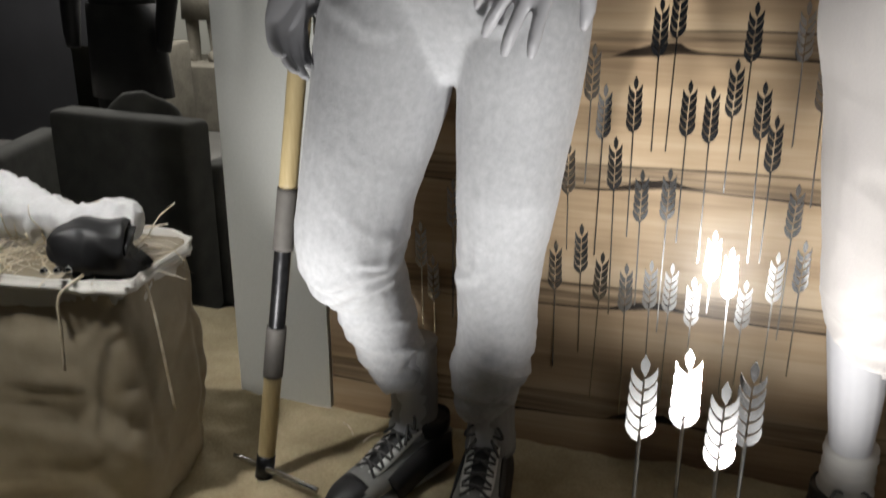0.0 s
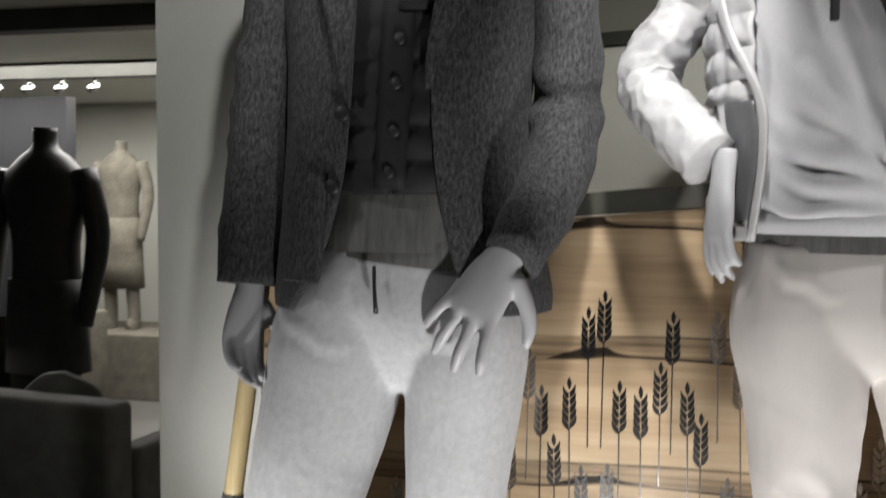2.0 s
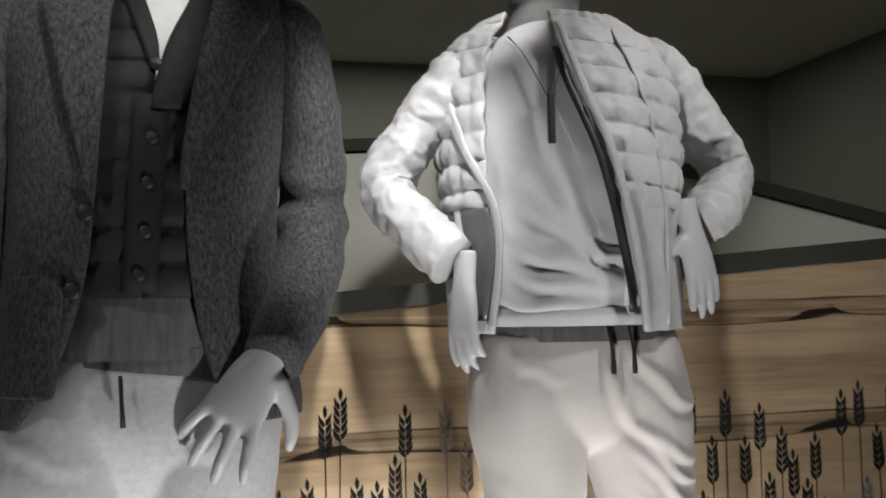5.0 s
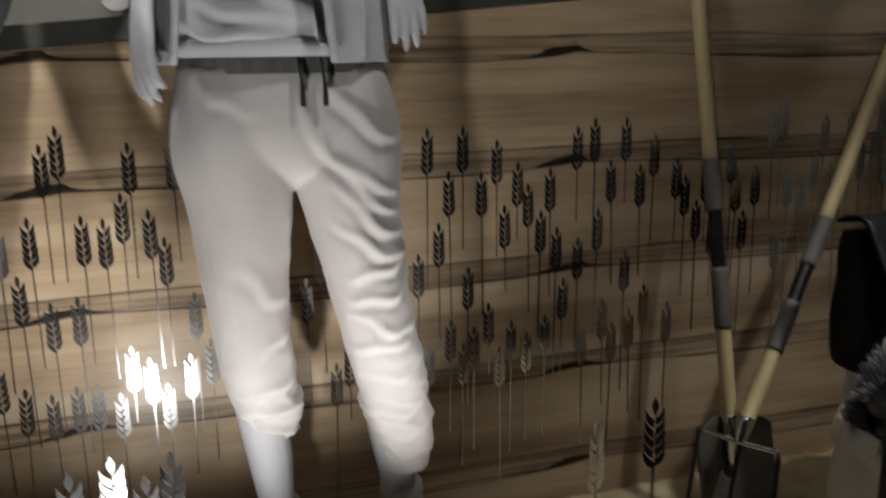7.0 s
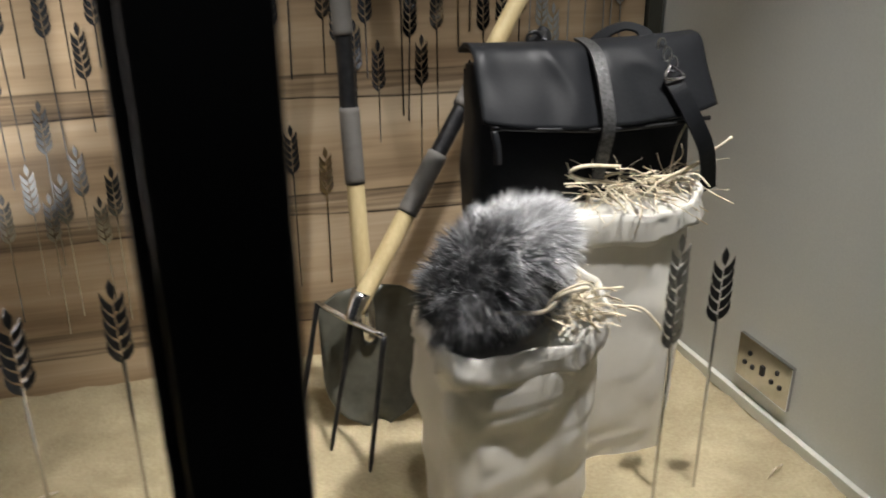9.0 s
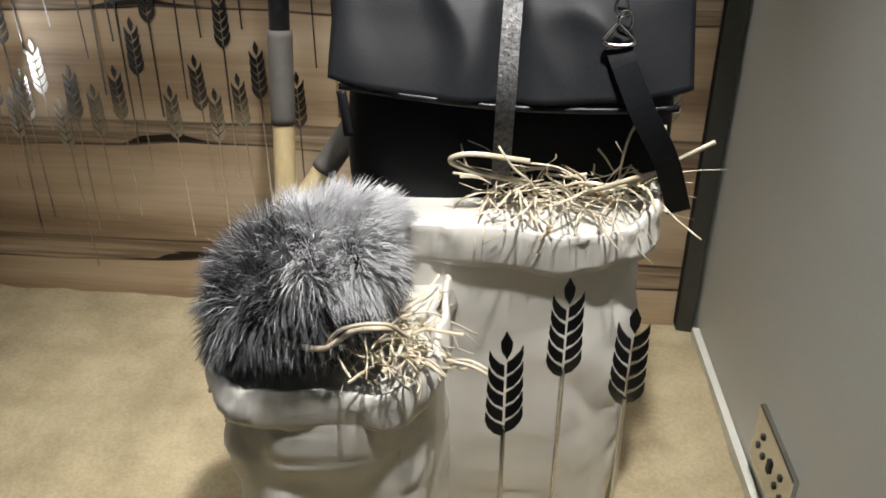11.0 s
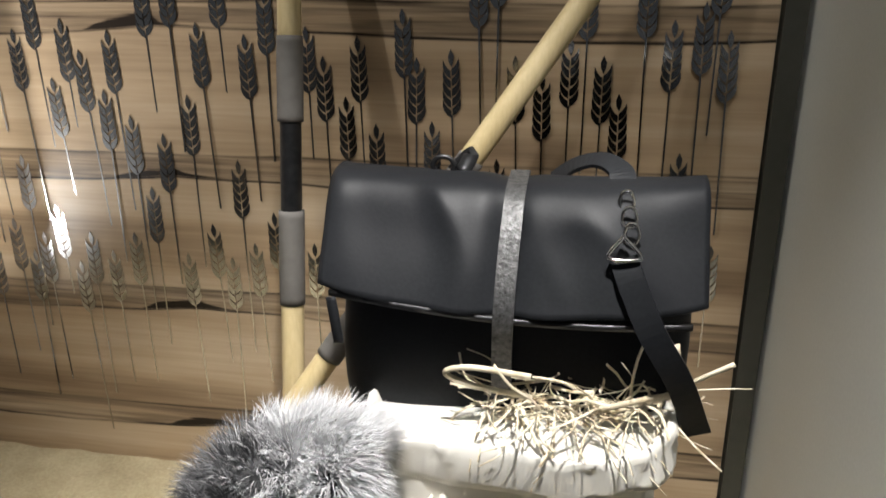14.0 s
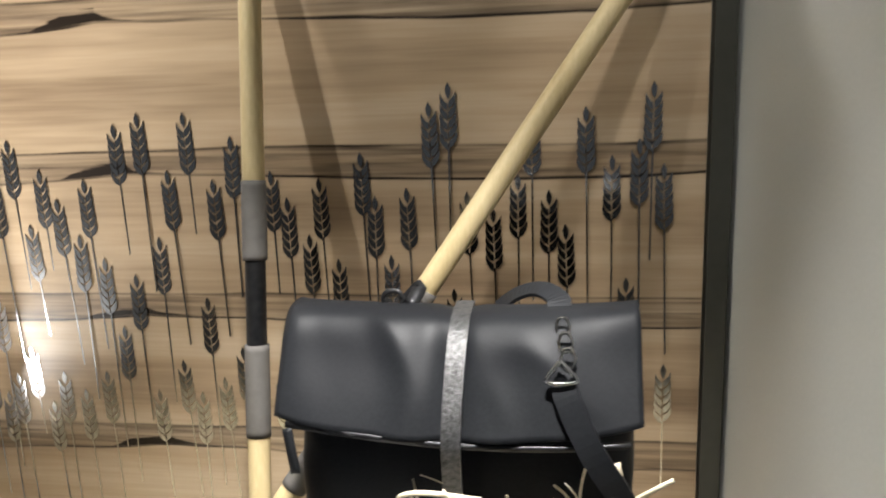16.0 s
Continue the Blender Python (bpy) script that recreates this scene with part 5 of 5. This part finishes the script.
# ---------------------------------------------------------------- garden tools
def handle(t, foot, top, length_cuts, radius=0.016):
    """A two-piece ash handle: wood, grey sleeve, dark steel, grey sleeve, wood; cuts are shares of the way from foot to top."""
    f, g = Vector(foot), Vector(top)
    mats = (POLE, GRIP, BLACKMETAL, GRIP, POLE)
    names = ("lower_handle", "rubber_sleeve", "steel_joint", "rubber_sleeve", "upper_handle")
    cuts = (0.0, *length_cuts, 1.0)
    for k in range(5):
        a, c = f.lerp(g, cuts[k]), f.lerp(g, cuts[k + 1])
        r = radius * (1.0, 1.12, 0.92, 1.12, 1.0)[k]
        b = bmesh.new()
        tube(b, [(*a, r, r), (*a.lerp(c, 0.04), r * 1.02, r * 1.02), (*a.lerp(c, 0.96), r * 1.02, r * 1.02), (*c, r, r)], 18, 3)
        part(names[k], b, mats[k], t, ("pale ash wood", "grey rubber sleeve", "dark steel joint", "grey rubber sleeve", "pale ash wood")[k])


shovel = thing("shovel", "garden shovel with ash handle leaning on the panel", "shovel")
handle(shovel, (2.302, -0.222, 0.24), (2.300, 0.035, 1.44), (0.17, 0.27, 0.375, 0.46), 0.0155)
b = bmesh.new()
prev = None
for i in range(13):
    q = i / 12
    z, y = 0.25 * (1 - q) + 0.0, -0.22 - 0.06 * q
    hw = 0.095 * (1 if q < 0.6 else math.sqrt(max(0.04, 1 - ((q - 0.6) / 0.4) ** 2)))
    if q < 0.08:
        hw = 0.06
    ring = [b.verts.new((2.31 + hw * (k / 8 - 1), y + 0.02 * (1 - (k / 8 - 1) ** 2), z)) for k in range(17)]
    if prev:
        for k in range(16):
            b.faces.new((prev[k], prev[k + 1], ring[k + 1], ring[k]))
    prev = ring
thick(part("blade", b, BLADE, shovel, "dark steel blade resting on sand"), 0.003)
b = bmesh.new()
tube(b, [(2.306, -0.235, 0.15, 0.014, 0.01), (2.304, -0.23, 0.20, 0.017, 0.016), (2.302, -0.218, 0.26, 0.0175, 0.0175)], 16, 3)
part("socket", b, CHROME, shovel, "bright steel socket")

fork = thing("garden_fork", "garden fork with steel tines and ash handle", "fork")
handle(fork, (2.275, -0.30, 0.26), (2.877, -0.022, 1.12), (0.17, 0.27, 0.36, 0.46), 0.0155)
b = bmesh.new()
tube(b, [(2.262, -0.31, 0.235, 0.01, 0.01), (2.268, -0.305, 0.25, 0.014, 0.014), (2.285, -0.295, 0.285, 0.0175, 0.0175)], 16, 3)
part("socket", b, CHROME, fork, "bright steel socket")
b = bmesh.new()
tube(b, [(2.215, -0.235, 0.245, 0.005, 0.005), (2.262, -0.31, 0.24, 0.006, 0.006), (2.305, -0.375, 0.24, 0.005, 0.005)], 10, 4)
part("crossbar", b, CHROME, fork)
for k, (a, c) in enumerate((((2.215, -0.235, 0.245), (2.16, -0.27, 0.0)), ((2.262, -0.31, 0.24), (2.21, -0.335, 0.0)), ((2.305, -0.375, 0.24), (2.265, -0.41, 0.0)))):
    b = bmesh.new()
    a, c = Vector(a), Vector(c)
    tube(b, [(*a, 0.005, 0.005), (*a.lerp(c, 0.3), 0.0048, 0.0048), (*a.lerp(c, 0.9), 0.004, 0.004), (*c, 0.002, 0.002)], 8, 3)
    part("tine", b, BLACKMETAL, fork, "straight steel tine")

hoe = thing("garden_rake", "long-handled garden rake with ribbed black grip", "rake")
handle(hoe, (0.335, -0.27, 0.03), (0.43, -0.19, 0.93), (0.20, 0.30, 0.47, 0.585), 0.016)
b = bmesh.new()
tube(b, [(0.332, -0.275, 0.0, 0.018, 0.018), (0.336, -0.268, 0.045, 0.0175, 0.0175)], 16, 2)
part("ferrule", b, BLACKMETAL, hoe, "dark steel ferrule")
b = bmesh.new()
tube(b, [(0.26, -0.26, 0.022, 0.004, 0.004), (0.335, -0.28, 0.022, 0.006, 0.006), (0.46, -0.31, 0.018, 0.006, 0.006)], 10, 3)
part("rake_bar", b, CHROME, hoe, "bright steel rake bar")

# things lying in the wide sack
rs = thing("rolled_sweater", "white knitted sweater rolled up on the straw", "sweater", )
b = bmesh.new()
fz = folds(0.010, 1.6, 1.0)
tube(b, [(-0.26, -0.34, 0.50, 0.02, 0.02), (-0.22, -0.34, 0.515, 0.055, 0.055), (-0.15, -0.345, 0.52, 0.060, 0.058), (-0.08, -0.345, 0.512, 0.048, 0.046), (-0.01, -0.35, 0.50, 0.040, 0.034), (0.06, -0.35, 0.50, 0.044, 0.036), (0.12, -0.345, 0.508, 0.048, 0.040), (0.155, -0.34, 0.508, 0.042, 0.036), (0.17, -0.335, 0.505, 0.02, 0.02)], 48, 9, lambda u, a, p: fz(p) + 0.005 * ridge((p[0] * 1.6, p[1], p[2] * 0.5), 24, 2), ref=(0, 0, 1))
part("roll", b, WHITECLOTH, rs)
bt = thing("rolled_hat", "black leather hat rolled up on the straw", "hat")
b = bmesh.new()
tube(b, [(0.095, -0.445, 0.475, 0.02, 0.02), (0.100, -0.444, 0.478, 0.038, 0.040), (0.115, -0.438, 0.485, 0.046, 0.050), (0.140, -0.425, 0.488, 0.050, 0.052), (0.165, -0.412, 0.486, 0.047, 0.050), (0.185, -0.402, 0.482, 0.044, 0.047), (0.187, -0.401, 0.482, 0.034, 0.036), (0.176, -0.407, 0.482, 0.028, 0.030), (0.170, -0.410, 0.482, 0.01, 0.01)], 48, 7, lambda u, a, p: 0.006 * nz(p, 26) + 0.004 * ridge((p[0] + 0.5 * p[2], p[1], p[2]), 22, 3), ref=(0, 0, 1))
part("crown", b, SHOEDARK, bt)
for dx in (0.0, 0.018, 0.034):
    b = bmesh.new()
    tube(b, [(0.105 + dx, -0.500 + 0.5 * dx, 0.470, 0.006, 0.006), (0.105 + dx, -0.503 + 0.5 * dx, 0.475, 0.006, 0.006), (0.105 + dx, -0.505 + 0.5 * dx, 0.477, 0.003, 0.003)], 12, 2)
    part("stud", b, CHROME, bt, "bright chrome stud")

for k, (x, y, an) in enumerate(((1.72, -0.36, 0.6), (1.76, -0.40, 2.2), (0.47, -0.12, 1.0), (0.44, -0.10, 2.4), (0.50, -0.08, 0.2), (2.9, -0.62, 0.5), (2.30, -0.72, 2.8))):
    strip([(x, y, 0.008), (x + 0.02 * math.cos(an), y + 0.02 * math.sin(an), 0.016), (x + 0.05 * math.cos(an), y + 0.05 * math.sin(an), 0.010)], 0.003, "dry raffia wisp lying on the sand")

# power socket in the side wall
so = thing("wall_socket", "brushed steel double socket plate in the side wall", "socket")
part("plate", box(bmesh.new(), 3.010, -0.520, 0.055, 3.019, -0.375, 0.145, 0.002), STEEL, so, smooth=False)
for y in (-0.41, -0.485):
    b = bmesh.new()
    for dy, dz in ((0, 0.018), (-0.011, -0.006), (0.011, -0.006)):
        box(b, 3.0075, y + dy - 0.003, 0.1 + dz - 0.006, 3.0098, y + dy + 0.003, 0.1 + dz + 0.002)
    part("outlet", b, SHOEDARK, so, "dark outlet slots", False)
part("switch", box(bmesh.new(), 3.007, -0.453, 0.09, 3.0098, -0.443, 0.11, 0.001), SHOEDARK, so, "small rocker switch", False)

askew(so)


# ---------------------------------------------------------------- the shop behind
def armchair(x, y, turn):
    t = thing("armchair", "dark grey upholstered box armchair", "armchair", (x, y, -0.45), "shop armchairs")
    t.rotation_euler = (0, 0, turn)
    part("back", box(bmesh.new(), -0.34, -0.34, 0.05, 0.34, -0.20, 0.80, 0.03, 3), SOFA, t)
    for s in (-1, 1):
        part("arm", box(bmesh.new(), 0.24 if s > 0 else -0.36, -0.20, 0.05, 0.36 if s > 0 else -0.24, 0.40, 0.62, 0.03, 3), SOFA, t)
    part("seat", box(bmesh.new(), -0.24, -0.20, 0.08, 0.24, 0.38, 0.44, 0.03, 3), SOFA, t)
    b = bmesh.new()
    tube(b, [(-0.02, -0.19, 0.45, 0.20, 0.03), (-0.02, -0.15, 0.60, 0.22, 0.07), (-0.04, -0.16, 0.78, 0.19, 0.05), (-0.05, -0.17, 0.86, 0.06, 0.02)], 24, 4, lambda u, a, p: 0.01 * nz(p, 12))
    part("cushion", b, SOFA, t, "soft grey cushion")
    return t


armchair(-1.0, 1.45, -0.12)
armchair(-1.95, 1.15, 0.3)


def far_figure(x, y, z, h, mat, label, coat_len=0.55):
    """A dressed figure deep in the shop, one plain shape."""
    b = bmesh.new()
    k = h / 1.75
    tube(b, [(x, y, z + 0.85 * k, 0.17 * k, 0.11 * k), (x, y, z + 1.1 * k, 0.15 * k, 0.11 * k), (x, y, z + 1.35 * k, 0.20 * k, 0.12 * k), (x, y, z + 1.46 * k, 0.13 * k, 0.09 * k), (x, y, z + 1.52 * k, 0.055 * k, 0.055 * k), (x, y, z + 1.60 * k, 0.05 * k, 0.05 * k)], 20, 4)
    tube(b, [(x, y, z + (1.1 - coat_len) * k, 0.20 * k, 0.12 * k), (x, y, z + 0.95 * k, 0.175 * k, 0.12 * k)], 20, 3)
    for s in (-1, 1):
        tube(b, [(x + s * 0.09 * k, y, z + 0.9 * k, 0.085 * k, 0.09 * k), (x + s * 0.10 * k, y - 0.02, z + 0.5 * k, 0.06 * k, 0.065 * k), (x + s * 0.11 * k, y, z + 0.06 * k, 0.05 * k, 0.06 * k), (x + s * 0.11 * k, y - 0.06, z, 0.05 * k, 0.10 * k)], 14, 4)
        tube(b, [(x + s * 0.19 * k, y, z + 1.42 * k, 0.05 * k, 0.06 * k), (x + s * 0.25 * k, y, z + 1.15 * k, 0.05 * k, 0.055 * k), (x + s * 0.24 * k, y - 0.06, z + 0.88 * k, 0.04 * k, 0.04 * k), (x + s * 0.23 * k, y - 0.08, z + 0.76 * k, 0.03 * k, 0.03 * k)], 14, 4)
    return tagged(mesh_ob("mannequin", b, mat), label, "mannequin", "shop mannequins")


far_figure(-1.85, 2.3, -0.45, 2.05, SHOEDARK, "mannequin in a black suit deep in the shop")
far_figure(-2.89, 4.6, 0.05, 1.62, KHAKI, "mannequin in a belted khaki coat on a low plinth", 0.75)
cr = thing("display_plinth", "low dark wooden plinth in the shop", "plinth")
part("box", box(bmesh.new(), -3.5, 4.3, -0.45, -2.4, 5.0, 0.05, 0.01), KHAKI, cr, smooth=False)
ct = thing("wicker_crate", "brown wicker crate holding folded cloths", "crate", (-2.95, 3.75, -0.45))
part("side", box(bmesh.new(), -0.36, -0.2, 0.0, 0.36, 0.2, 0.74, 0.02), KHAKI, ct)
for k in range(3):
    o = tagged(mesh_ob("folded_cloth", box(bmesh.new(), -3.18 + 0.03 * k, 3.6, 0.29 + 0.05 * k, -2.74 + 0.02 * k, 3.9, 0.338 + 0.05 * k, 0.016, 3), (KHAKI, WHITECLOTH, SOFA)[k]), "folded cloth stacked on the wicker crate", "cloth", "folded cloths")
slab("beam", -8, 2.0, 1.85, 0.10, 2.10, 1.948, TRIM, "dark ceiling beam in the shop", "beam")
slab("beam", -8, 3.4, 1.85, 0.10, 3.50, 1.948, TRIM, "dark ceiling beam in the shop", "beam")
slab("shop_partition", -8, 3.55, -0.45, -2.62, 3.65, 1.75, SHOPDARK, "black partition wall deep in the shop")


def track_spot(x, y):
    t = thing("track_spotlight", "small white track spotlight under the beam", "spotlight", (x, y, 1.85), "track spotlights")
    b = bmesh.new()
    tube(b, [(0, 0, 0.0, 0.008, 0.008), (0, 0, -0.05, 0.008, 0.008)], 8, 1)
    part("stem", b, CHROME, t)
    b = bmesh.new()
    tube(b, [(0, 0.03, -0.05, 0.02, 0.02), (0, -0.04, -0.075, 0.028, 0.028)], 14, 2)
    part("head", b, CHROME, t, "chrome lamp head")


for k in range(5):
    track_spot(-3.3 + 0.24 * k, 3.45)
